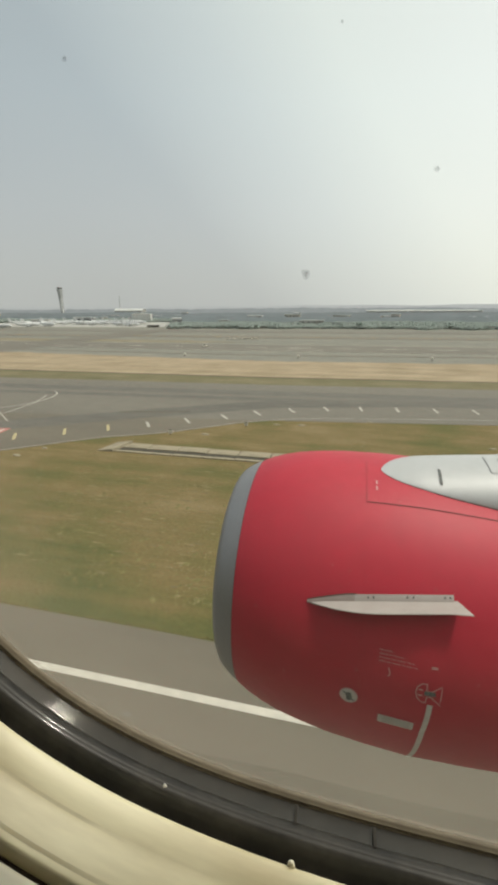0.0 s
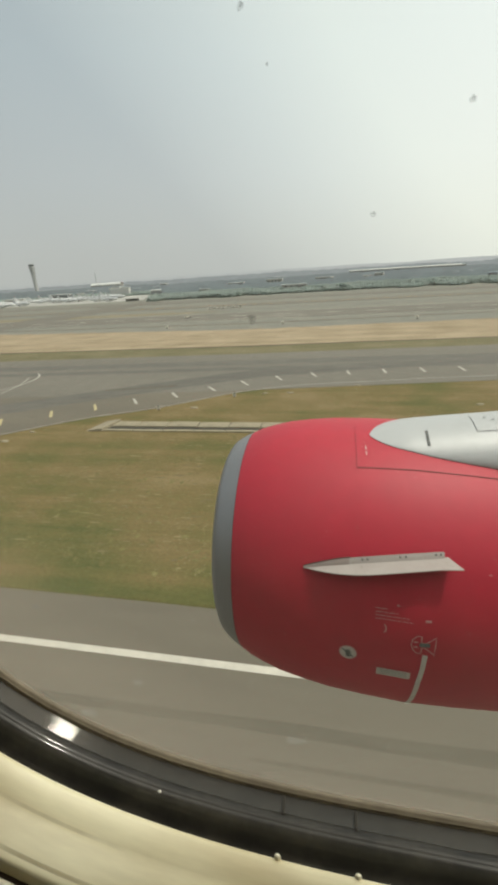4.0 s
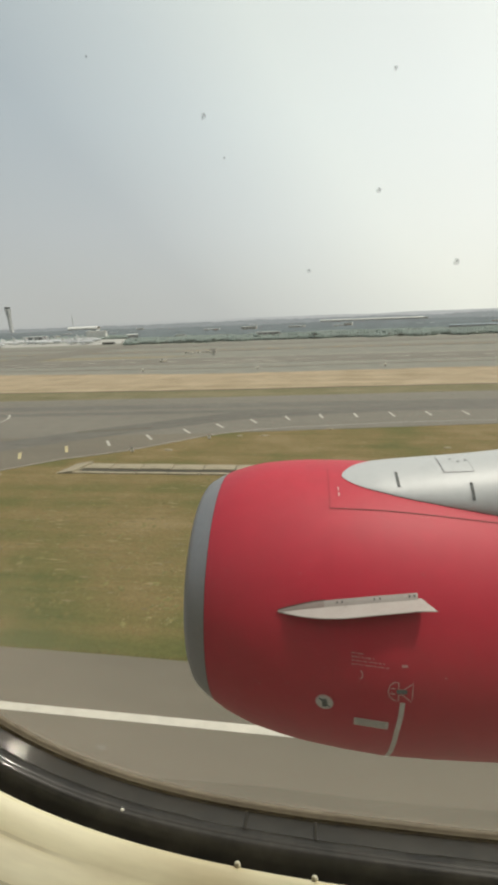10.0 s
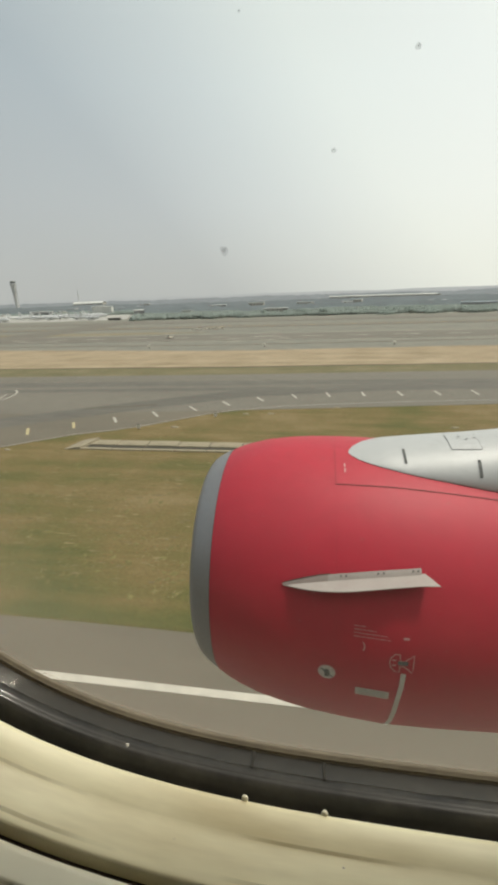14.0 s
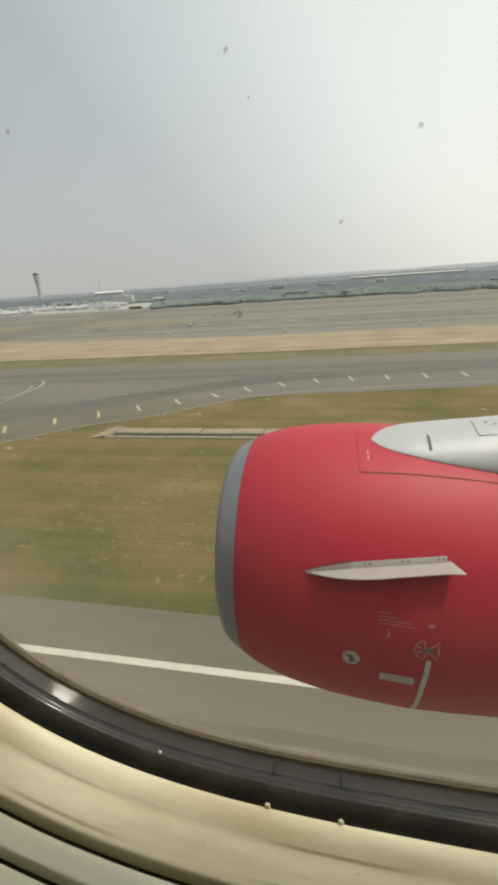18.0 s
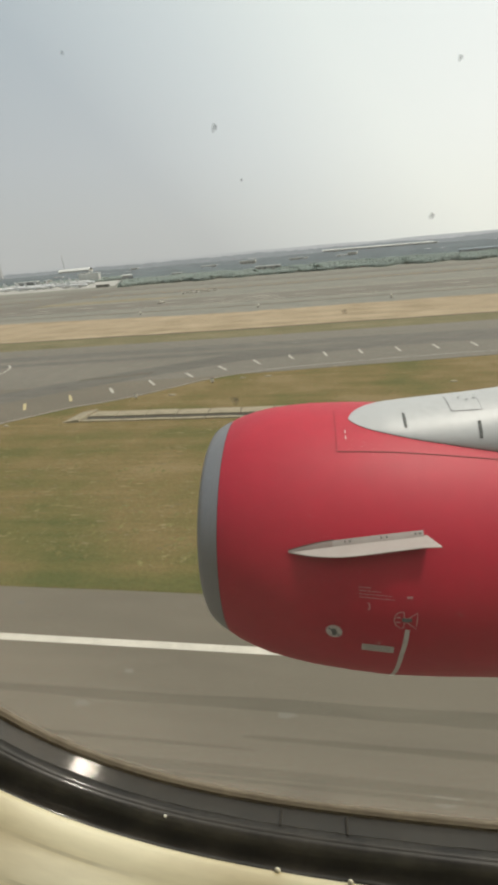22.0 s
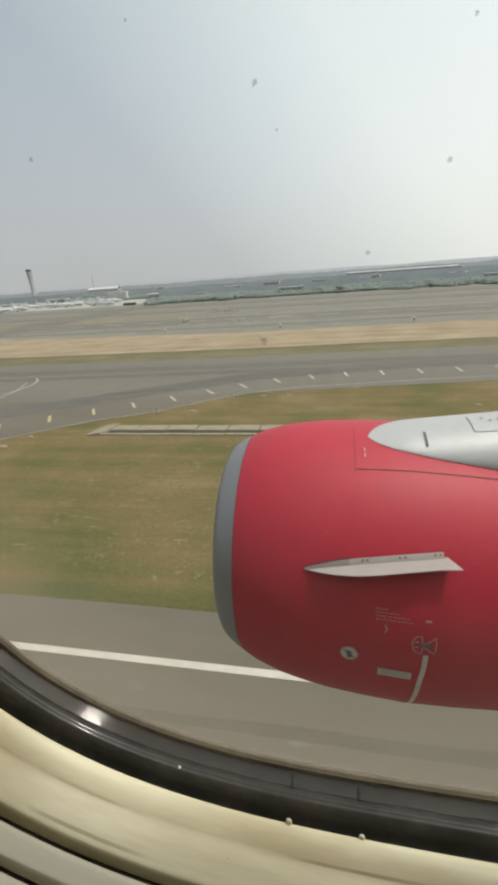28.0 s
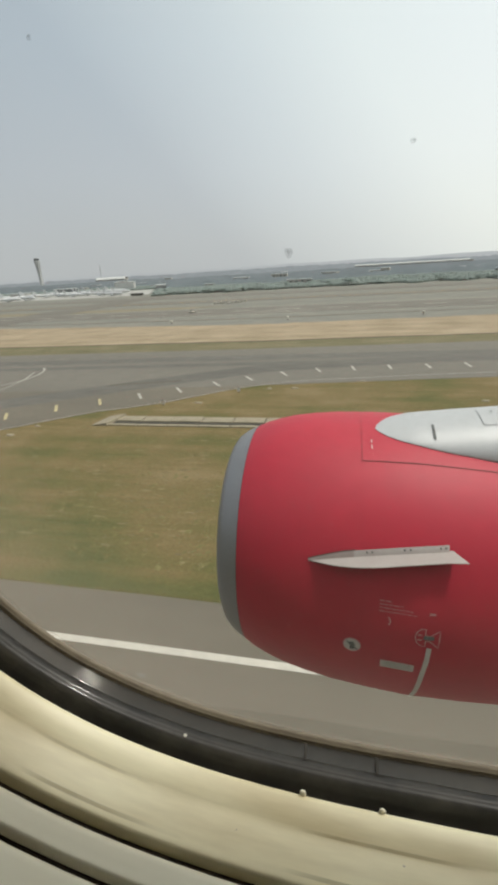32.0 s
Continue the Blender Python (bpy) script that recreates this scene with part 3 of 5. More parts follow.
ribbon("tyre_track", [(-300, 6), (-220, 26), (-150, 44), (-110, 62), (-73, 82), (-48, 98), (-20, 114), (20, 123), (80, 128), (400, 129)], 9.0, 0.112, TYRE, taxiway, "dark rubber film worn into the turn")
ribbon("tyre_track", [(-900, 121), (-300, 121), (-116, 124.5), (-27, 129), (60, 132), (500, 132)], 7.0, 0.105, TYRE, taxiway)
ribbon("tyre_track", [(-900, 112), (-300, 112), (-116, 115), (-27, 120), (60, 123), (500, 123)], 4.0, 0.107, TYRE, taxiway)
ribbon("tyre_track", [(-58, 96.5), (-52, 98), (-46, 99), (-40, 101)], 1.6, 0.129, FILM, taxiway)
ribbon("guide_arc", [(-97 + 9 * math.cos(t), 106 + 13 * math.sin(t)) for t in (-1.3 + 0.22 * i for i in range(12))], 0.5, 0.131, FADED_LINE, taxiway)
ribbon("hold_line", [(-84, 80), (-80, 82.5), (-92, 92), (-104, 90)], 0.35, 0.130, FADED_LINE, taxiway)
for x, y in ((-76, 74), (-90, 86)):
    sign = mesh("hold_sign", *slab([(x - 2.5, y - 2), (x + 2.5, y - 1.2), (x + 1.8, y + 3), (x - 3.2, y + 2.2)], 0.09, 0.132), RED_LINE, taxiway, "red painted sign on the asphalt")
    for i in range(4):
        stripe("sign_bar", (x - 2.0 + i * 1.15, y - 0.9 + i * 0.18), (x - 2.5 + i * 1.15, y + 1.6 + i * 0.18), 0.5, 0.137, WHITE_LINE, sign)
for i in range(46):
    x = -700 + i * 30
    stripe("runway_dash", (x, 284), (x + 15, 284), 0.9, 0.125, WHITE_LINE, second)
for i in range(5):
    stripe("runway_bar", (-62 + 6 * i, 266 + i * 7), (-14 - 3 * i, 266.5 + i * 7), 0.6, 0.13, WHITE_LINE if i == 1 else FADED_LINE, second)
for i in range(4):
    stripe("runway_bar", (-214 + i * 3, 263 + i * 4), (-172 + i, 262.5 + i * 4), 0.6, 0.13, FADED_LINE, second)
stripe("far_line", (-1500, 387), (1500, 387), 0.9, 0.12, YELLOW_LINE, second)
stripe("far_line", (-1500, 306.6), (1500, 306.6), 0.8, 0.12, FADED_LINE, second)
stripe("far_line", (-1500, 262.6), (1500, 262.6), 0.8, 0.12, FADED_LINE, second)

# the concrete drain that runs through the grass: a thin kerb, a flat bed painted dark as the channel's shade, and a row
# of wide covers
drain = tagged(mesh("drain_channel", *slab(rect(-43, 900, 67.6, 72.9), -0.2, 0.07), material("drain_bed_shade", (0.050, 0.045, 0.032), 0.95, 0, 0.5, 0.3, 0.2, 2.0)), "weathered concrete drain channel running through the grass", "drain", kind="structure")
kerb_mesh = cover_mesh = None
for i in range(58):
    x = -39.8 + i * 6.0
    ob = new("kerb_slab", kerb_mesh) if kerb_mesh else mesh("kerb_slab", *box(0, 0, 0, 5.85, 0.75, 0.30, 0.05), PATHMAT)
    kerb_mesh = ob.data
    ob.parent = drain
    ob.matrix_basis = pose(x, 67.9 + rnd.uniform(-0.05, 0.05), 0.14 + rnd.uniform(-0.03, 0.02), 0, 0, rnd.uniform(-0.4, 0.4))
    ob = new("cover_slab", cover_mesh) if cover_mesh else mesh("cover_slab", *box(0, 0, 0, 5.8, 2.7, 0.26, 0.06), PATHMAT)
    cover_mesh = ob.data
    ob.parent = drain
    ob.matrix_basis = pose(x, 71.3 + rnd.uniform(-0.08, 0.08), 0.14 + rnd.uniform(-0.04, 0.03), 0, 0, rnd.uniform(-0.5, 0.5))
wing_wall = [(-46.2, 67.4, 0.04), (-43.3, 67.4, 0.55), (-42.7, 67.4, 0.55), (-42.7, 67.4, 0.04)]
headwall = mesh("headwall", *loft([wing_wall, [(x + 1.2, y + 5.6, z) for x, y, z in wing_wall]]), PATHMAT, drain, "pale sloping concrete headwall")
# solid block; the shade inside the mouth is put into its colour
mesh("opening", *box(-42.6, 69.2, 0.12, 0.3, 1.6, 0.2), material("shaded_concrete", (0.05, 0.045, 0.035), 0.95), headwall, "dark mouth of the drain")

# pale lumps of broken concrete at the edge of the grass, and two small white taxiway markers
rnd = random.Random(17)
for x, y, w in ((-59.2, 61.7, 1.0), (-29.2, 82.0, 1.0), (-15.6, 93.0, 0.8), (-9.7, 93.4, 1.0), (5.6, 99.2, 0.8), (27.7, 84.2, 0.8), (-64.5, 59.8, 1.3), (-72, 55.6, 1.5), (-80, 51.4, 1.1), (-57, 66.5, 0.8)):
    lump = [[(w * q * math.cos(t) * rnd.uniform(0.75, 1.2), 0.45 * w * q * math.sin(t) * rnd.uniform(0.75, 1.2), z) for t in (0.7 * k for k in range(9))] for q, z in ((1.0, -0.03), (0.92, 0.10), (0.55, 0.19))]
    rubble = thing("concrete_block", "pale broken block of concrete lying in the grass", "block", "blocks beside the taxiway", pose(x, y, 0.06, 0, 0, rnd.uniform(-20, 20)))
    mesh("lump", *loft(lump), PATHMAT, rubble)
for x, y in ((-36.4, 80.0), (-22.0, 89.6)):
    post = thing("taxiway_marker", "small white taxiway marker on a short dark stem", "marker", "markers beside the taxiway", pose(x, y, 0.05, 0, 0, 12))
    mesh("stem", *tube([(0, 0, 0), (0, 0, 0.35)], [0.07, 0.06], 8), RUBBER, post)
    mesh("box", *box(0, 0, 0.72, 0.7, 0.22, 0.75, 0.05), WHITE_LINE, post, "white painted box")
    mesh("cap", *box(0, 0, 1.14, 0.5, 0.2, 0.1, 0.03), RUBBER, post)

for x, y in ((-26.3, 223.8), (-90, 224), (40, 226)):
    post = thing("marker_lamp", "small white marker lamp on a stub in the dry grass", "lamp", "marker lamps beyond the taxiway", pose(x, y, 0.05))
    mesh("stub", *tube([(0, 0, 0), (0, 0, 0.9)], [0.14, 0.12], 8), RUBBER, post)
    mesh("head", *loft([[(r * math.cos(q), r * math.sin(q), z) for q in (0.524 * i for i in range(12))] for r, z in ((0.35, 0.85), (0.7, 1.15), (0.7, 1.6), (0.3, 1.95))]), WHITE_LINE, post, "white painted head")
# a white marker board on its concrete pad, and a utility vehicle parked by the drain
board = thing("marker_board", "small white distance board on a concrete pad in the grass", "sign", at=pose(-318, 31, 0.05, 0, 0, 52) @ Matrix.Scale(0.72, 4))
mesh("pad", *box(0.3, 0, 0.04, 3.0, 1.4, 0.14, 0.03), PATHMAT, board)
mesh("board", *box(0, 0, 0.72, 1.5, 0.28, 1.15, 0.04), WHITE_LINE, board, "white painted board")
for x in (-0.5, 0.5):
    mesh("leg", *box(x, 0, 0.14, 0.12, 0.12, 0.24), RUBBER, board)
for x in (-0.32, 0.1, 0.42):
    mesh("board_mark", *box(x, -0.145, 0.72, 0.16, 0.02, 0.7), RUBBER, board)
OLIVE = material("olive_vehicle_paint", (0.10, 0.10, 0.085), 0.5)


def vehicle(at, paint, label, group=""):
    """A small utility pickup: body, cab, load bed and four wheels."""
    t = thing("utility_vehicle", label, "vehicle", group, at)
    mesh("body", *box(0, 0, 0.72, 4.6, 1.8, 0.55, 0.12), paint, t)
    cab = mesh("cab", *box(-0.5, 0, 1.34, 1.9, 1.6, 0.72, 0.22), paint, t)
    mesh("windscreen", *box(-1.42, 0, 1.4, 0.06, 1.3, 0.42), RUBBER, cab)
    for y in (-0.79, 0.79):
        mesh("side_window", *box(-0.5, y, 1.42, 1.3, 0.05, 0.36), RUBBER, cab)
    mesh("load_bed", *box(1.35, 0, 1.04, 1.7, 1.55, 0.12, 0.03), RUBBER, t)
    for x in (-1.45, 1.45):
        for y in (-0.85, 0.85):
            mesh("wheel", *tube([(x, y - 0.12, 0.36), (x, y + 0.12, 0.36)], [0.36, 0.36], 14), RUBBER, t)
    return t


vehicle(pose(360, 84, 0.05, 0, 0, 25), OLIVE, "small dark utility pickup parked beside the drain")
van = vehicle(pose(-98, 283, 0.1, 0, 0, 70) @ Matrix.Scale(1.2, 4), WHITE_LINE, "white service truck standing on the far runway")
for i in range(6):
    copy_thing(van, pose(-100 + 4.6 * i, 350 + 1.5 * i, 0.09, 0, 0, 15 + 40 * (i % 3)) @ Matrix.Scale(0.85, 4))
shed = thing("equipment_shelter", "low dark equipment shelter beside the far runway", "shelter", at=pose(-270, 560, 0.05, 0, 0, 5))
# wall colour is raised to stand for haze at this distance
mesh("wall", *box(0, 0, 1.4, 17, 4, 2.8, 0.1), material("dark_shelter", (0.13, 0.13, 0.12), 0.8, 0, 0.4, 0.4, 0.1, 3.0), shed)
mesh("roof", *box(0, 0, 2.95, 17.8, 4.8, 0.3, 0.08), ASPHALT_OLD, shed)
for x in (-5, 0, 5):
    mesh("door", *box(x, -2.03, 1.1, 1.4, 0.1, 2.1), RUBBER, shed)

# grass tufts and pale dry clumps that break the mown surface
rnd = random.Random(21)
tv, tf = [], []
for i in range(2600):
    y = 29.5 + 76 * rnd.random()
    x = rnd.uniform(-1.0, 0.75) * (y * 1.15 + 6)
    if 67 < y < 73.4 and x > -47 or y > edge_y(x) - 1.2:
        continue
    h, w = rnd.uniform(0.03, 0.10), rnd.uniform(0.2, 0.8)
    a = rnd.uniform(0, 3.14)
    c, s = math.cos(a) * w, math.sin(a) * w
    n = len(tv)
    tv += [(x - c, y - s, 0.03), (x + c, y + s, 0.03), (x + s * 0.6, y - c * 0.6, 0.03), (x - s * 0.5, y + c * 0.5, 0.03), (x + c * 0.2, y + s * 0.1, 0.03 + h)]
    tf += [(n, n + 2, n + 4), (n + 2, n + 1, n + 4), (n + 1, n + 3, n + 4), (n + 3, n, n + 4)]
tagged(mesh("grass_tufts", tv, tf, material("tuft_grass", (0.122, 0.108, 0.042), 0.95, 0, 0.9, 0.08, 0.2, 3.0, 0, tint=(0.165, 0.145, 0.066), island=0.14, spec=0.1)), "low dry tufts in the mown grass", "grass", kind="stuff")
ev, ef = [], []
for i in range(1500):
    x, y = rnd.uniform(-62, 30), 26.25 + abs(rnd.gauss(0, 0.18))
    a, w, h, n = rnd.uniform(0, 3.14), rnd.uniform(0.05, 0.20), rnd.uniform(0.0, 0.05), len(ev)
    c, s = math.cos(a) * w, math.sin(a) * w
    ev += [(x - c, y - s, 0.03), (x + c, y + s, 0.03), (x + s, y - c, 0.03), (x + rnd.uniform(-0.05, 0.05), y + rnd.uniform(-0.05, 0.05), 0.07 + h)]
    ef += [(n, n + 2, n + 3), (n + 2, n + 1, n + 3), (n + 1, n, n + 3)]
tagged(mesh("turf_edge", ev, ef, material("edge_turf", (0.105, 0.092, 0.036), 0.95, 0, 0.7, 0.4, 0.2, 4.0, 0, tint=(0.12, 0.105, 0.045), island=0.25, spec=0.1)), "uneven lip of rough turf along the runway's edge", "grass", kind="stuff")
sv, sf = [], []
for i in range(340):
    y = 50 + 12 * rnd.gauss(0, 0.75)
    x = -24 + 26 * rnd.gauss(0, 0.7)
    if y < 30 or y > min(edge_y(x) - 2, 66.5):
        continue
    w, d, n = rnd.uniform(0.2, 1.1), rnd.uniform(0.05, 0.16), len(sv)
    for k in range(9):
        q = k / 8
        sv.append((x + w * (2 * q - 1), y + rnd.uniform(-0.07, 0.07) + d * math.sin(math.pi * q), 0.062))
        sv.append((x + w * (2 * q - 1), y + rnd.uniform(-0.07, 0.07) - d * math.sin(math.pi * q), 0.057))
        if k:
            sf.append((n + 2 * k - 2, n + 2 * k - 1, n + 2 * k + 1, n + 2 * k))
tagged(mesh("dry_streaks", sv, sf, material("dry_cuttings", (0.185, 0.150, 0.085), 0.95, 0, 0.8, 0.3, 0.2, 4.0, 0, tint=(0.140, 0.116, 0.056), island=0.25, spec=0.1)), "thin streaks of dry cuttings lying in the mown grass", "grass", kind="stuff")
sv, sf = [], []
for i in range(300):
    y = 34 + 70 * rnd.random()
    x = rnd.uniform(-1.0, 0.75) * (y * 1.15 + 6)
    if 67 < y < 73.4 and x > -47 or y > edge_y(x) - 1.5:
        continue
    r = rnd.uniform(0.08, 0.25)
    if i >= 60:
        (cx, cy), r = ((-15.5, 35.5), (-16.5, 38.5), (-27, 33), (-13, 31))[i % 4], rnd.uniform(0.05, 0.16)
        x, y = cx + rnd.gauss(0, 2.6), cy + rnd.gauss(0, 0.7)
    n = len(sv)
    sv += [(x + r * math.cos(t) * rnd.uniform(0.8, 2.2), y + r * math.sin(t) * rnd.uniform(0.6, 1), 0.02) for t in (0, 1.05, 2.1, 3.14, 4.2, 5.2)] + [(x, y, 0.06 + r * 0.25)]
    sf += [(n + k, n + (k + 1) % 6, n + 6) for k in range(6)]
tagged(mesh("bare_clods", sv, sf, material("pale_clods", (0.24, 0.20, 0.115), 0.95, 0, 0.4, 0.5, 0.1, 3.0, 0, island=0.2)), "pale clods and bare dry patches in the grass", "soil", kind="stuff")


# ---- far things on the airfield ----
# haze put into far colours: glazing and tower raised, ochre muted
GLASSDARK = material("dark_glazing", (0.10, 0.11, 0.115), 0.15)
WALLPALE = material("pale_render", (0.40, 0.39, 0.35), 0.8, 0, 0.4, 0.1, 0.05, 2.0)
WALLGREY = material("grey_cladding", (0.30, 0.31, 0.31), 0.7, 0, 0.4, 0.08, 0.05, 2.0)
ROOFWHITE = material("white_sheet_roof", (0.60, 0.60, 0.57), 0.5, 0.1, 0.4, 0.1, 0.05, 2.0)
ROOFBLUE = material("blue_grey_roof", (0.22, 0.26, 0.29), 0.6, 0, 0.4, 0.1, 0.05, 2.0)
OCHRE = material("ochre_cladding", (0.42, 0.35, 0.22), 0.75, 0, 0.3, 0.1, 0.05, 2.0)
TOWERMAT = material("tower_concrete", (0.47, 0.48, 0.48), 0.8, 0, 0.4, 0.05, 0.05, 0.6)
BARK = material("bark", (0.12, 0.09, 0.065), 0.95)
# foliage colour is paled to stand for haze over the distance
LEAF = material("hazed_foliage", (0.148, 0.166, 0.156), 0.95, 0, 0.6, 0.02, 0.08, 0.5, 0, tint=(0.160, 0.176, 0.163), island=0.10, spec=0.1)
LEAF_LIGHT = LEAF.node_tree.nodes.new("ShaderNodeBsdfTranslucent")    # daylight through the leaves, set high to lift shade as haze does
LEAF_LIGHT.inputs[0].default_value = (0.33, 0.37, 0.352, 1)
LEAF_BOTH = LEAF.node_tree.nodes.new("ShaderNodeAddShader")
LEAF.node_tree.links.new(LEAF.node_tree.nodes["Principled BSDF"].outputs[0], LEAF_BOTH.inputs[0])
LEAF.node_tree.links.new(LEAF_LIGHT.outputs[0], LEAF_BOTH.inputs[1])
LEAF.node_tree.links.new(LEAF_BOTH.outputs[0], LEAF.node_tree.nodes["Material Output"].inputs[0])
WHITEPAINT = material("white_aircraft_paint", (0.66, 0.66, 0.65), 0.35, 0, 0.2, 0.3, 0.03, 3.0)
TAILBLUE = material("blue_tail_paint", (0.03, 0.045, 0.22), 0.4)
METAL = material("bare_metal", (0.45, 0.46, 0.47), 0.4, 0.6)


def polar(az, dist, z=0.0):
    return (dist * math.sin(radians(az)), dist * math.cos(radians(az)), z)


def circle(n, r, z, sx=1.0):
    return [(r * sx * math.cos(2 * math.pi * i / n), r * math.sin(2 * math.pi * i / n), z) for i in range(n)]


def control_tower(at):
    t = thing("control_tower", "tall pale concrete airport control tower with a flared glazed cab", "tower", at=at)
    mesh("base", *box(0, 0, 4.5, 34, 26, 9, 0.5), TOWERMAT, t)
    mesh("shaft", *loft([circle(20, r, z) for r, z in ((7.6, 0), (6.0, 18), (4.6, 45), (4.4, 66), (5.6, 77), (7.6, 84))]), TOWERMAT, t, smooth=True)
    for i in range(6):
        a = i * math.pi / 3
        mesh("rib", *tube([(math.cos(a) * 7.8, math.sin(a) * 7.8, 0), (math.cos(a) * 4.8, math.sin(a) * 4.8, 45), (math.cos(a) * 7.7, math.sin(a) * 7.7, 84)], [0.7, 0.6, 0.6], 6), TOWERMAT, t)
    gallery = mesh("gallery", *loft([circle(20, r, z) for r, z in ((7.6, 84), (9.2, 87), (9.2, 90), (8.2, 90.2))]), TOWERMAT, t)
    mesh("glazing", *loft([circle(16, r, z) for r, z in ((6.6, 90), (7.8, 96.5))]), GLASSDARK, t, "dark sloping glass of the cab")
    mesh("railing", *loft([circle(20, 9.1, z) for z in (90, 91.1)], caps=False), METAL, gallery)
    mesh("roof", *loft([circle(16, r, z) for r, z in ((8.0, 96.5), (8.2, 97.6), (5.6, 98.8))]), TOWERMAT, t)
    mesh("mast", *tube([(0, 0, 98), (0, 0, 104)], [0.4, 0.15], 6), METAL, t)
    return t


def hall(name, label, at, w, d, h, wall, roof, bays, curved=0.0, group="", strip=True):
    """A large airport building: walls, roof with overhang, and its doors or window bays."""
    t = thing(name, label, "building", group, at)
    mesh("wall", *box(0, 0, h / 2, w, d, h, 0.2), wall, t)
    if curved:
        prof = [(-d / 2 - 1 + (d + 2) * k / 8, h + curved * math.sin(math.pi * k / 8)) for k in range(9)]
        prof += [(y, z - 0.6) for y, z in reversed(prof)]
        mesh("roof", *loft([[(x, y, z) for y, z in prof] for x in (-w / 2 - 1, w / 2 + 1)]), roof, t)
    else:
        mesh("roof", *box(0, 0, h + 0.45, w + 2, d + 2, 0.9, 0.25), roof, t)
    bw = w / bays
    for i in range(bays):
        b = mesh("window_bay" if strip else "hangar_door", *box(-w / 2 + (i + 0.5) * bw, -d / 2 - 0.12, h * (0.55 if strip else 0.42), bw * 0.82, 0.3, h * (0.34 if strip else 0.8), 0.05), GLASSDARK if strip else (ROOFWHITE if wall is ROOFWHITE else WALLGREY), t)
        mesh("frame", *box(-w / 2 + (i + 0.5) * bw, -d / 2 - 0.2, h * (0.73 if strip else 0.83), bw * 0.86, 0.5, 0.35), ROOFWHITE, b)
    return t


def airliner(label, tail, at=None):
    """A twin-engined narrow-body standing on its wheels; nose towards -x."""
    t = thing("parked_airliner", label, "aircraft", at=at)
    prof = [(-18.5, 0.05, 3.0), (-18.1, 0.55, 3.05), (-17.0, 1.15, 3.25), (-15.2, 1.7, 3.55), (-12.5, 1.95, 3.75), (8.0, 1.95, 3.75), (12.5, 1.6, 4.05), (16.0, 0.95, 4.55), (18.6, 0.3, 5.0), (18.9, 0.06, 5.05)]
    mesh("fuselage", *loft([[(x, r * math.cos(a), z + r * math.sin(a)) for a in (2 * math.pi * i / 16 for i in range(16))] for x, r, z in prof]), WHITEPAINT, t, smooth=True)
    for s in (1, -1):
        sec = lambda y, x0, x1, z, th: [(x0, y, z), (x0 + (x1 - x0) * 0.3, y, z + th), (x1, y, z), (x0 + (x1 - x0) * 0.3, y, z - th * 0.6)]
        w = mesh("wing", *loft([sec(s * 1.5, -4.2, 3.4, 2.7, 0.45), sec(s * 6.0, -1.2, 3.6, 3.0, 0.3), sec(s * 16.5, 4.6, 6.4, 3.7, 0.12)]), METAL, t)
        mesh("winglet", *loft([sec(s * 16.5, 4.7, 6.4, 3.7, 0.1), sec(s * 17.1, 5.9, 7.0, 5.9, 0.06)]), WHITEPAINT, w)
        mesh("tailplane", *loft([sec(s * 0.6, 13.6, 17.0, 5.0, 0.2), sec(s * 6.2, 16.4, 18.2, 5.6, 0.08)]), WHITEPAINT, t)
        e = mesh("engine", *loft([[(x, s * 5.2 + r * math.cos(a), 1.75 + r * math.sin(a)) for a in (2 * math.pi * i / 14 for i in range(14))] for x, r in ((-3.4, 0.92), (-3.1, 1.06), (-1.8, 1.12), (0.0, 0.95), (0.9, 0.6))]), WHITEPAINT, t, smooth=True)
        mesh("intake", *loft([[(x, s * 5.2 + r * math.cos(a), 1.75 + r * math.sin(a)) for a in (2 * math.pi * i / 14 for i in range(14))] for x, r in ((-3.42, 0.86), (-3.36, 0.86))]), GLASSDARK, e)
        mesh("pylon", *box(-0.6, s * 5.2, 2.85, 3.4, 0.35, 0.6), METAL, e)
        mesh("main_gear", *joined(tube([(0.6, s * 2.8, 2.6), (0.6, s * 2.8, 0.6)], [0.16, 0.14], 8), tube([(0.6, s * 2.8 - 0.55, 0.58), (0.6, s * 2.8 + 0.55, 0.58)], [0.55, 0.55], 14)), RUBBER, t)
        mesh("window_row", *box(-2.0, s * 1.93, 4.15, 23.0, 0.1, 0.32), GLASSDARK, t, "row of small dark cabin windows")
    fin = lambda z, x0, x1, th: [(x0, 0, z), ((x0 + x1) / 2, th, z), (x1, 0, z), ((x0 + x1) / 2, -th, z)]
    mesh("fin", *loft([fin(5.2, 11.4, 17.6, 0.3), fin(11.2, 16.4, 19.0, 0.1)]), tail, t)
    mesh("cockpit_window", *box(-16.6, 0, 3.95, 0.9, 1.9, 0.35, 0.1), GLASSDARK, t)
    mesh("nose_gear", *joined(tube([(-13.6, 0, 2.4), (-13.6, 0, 0.5)], [0.12, 0.1], 8), tube([(-13.6, -0.3, 0.42), (-13.6, 0.3, 0.42)], [0.4, 0.4], 12)), RUBBER, t)
    return t


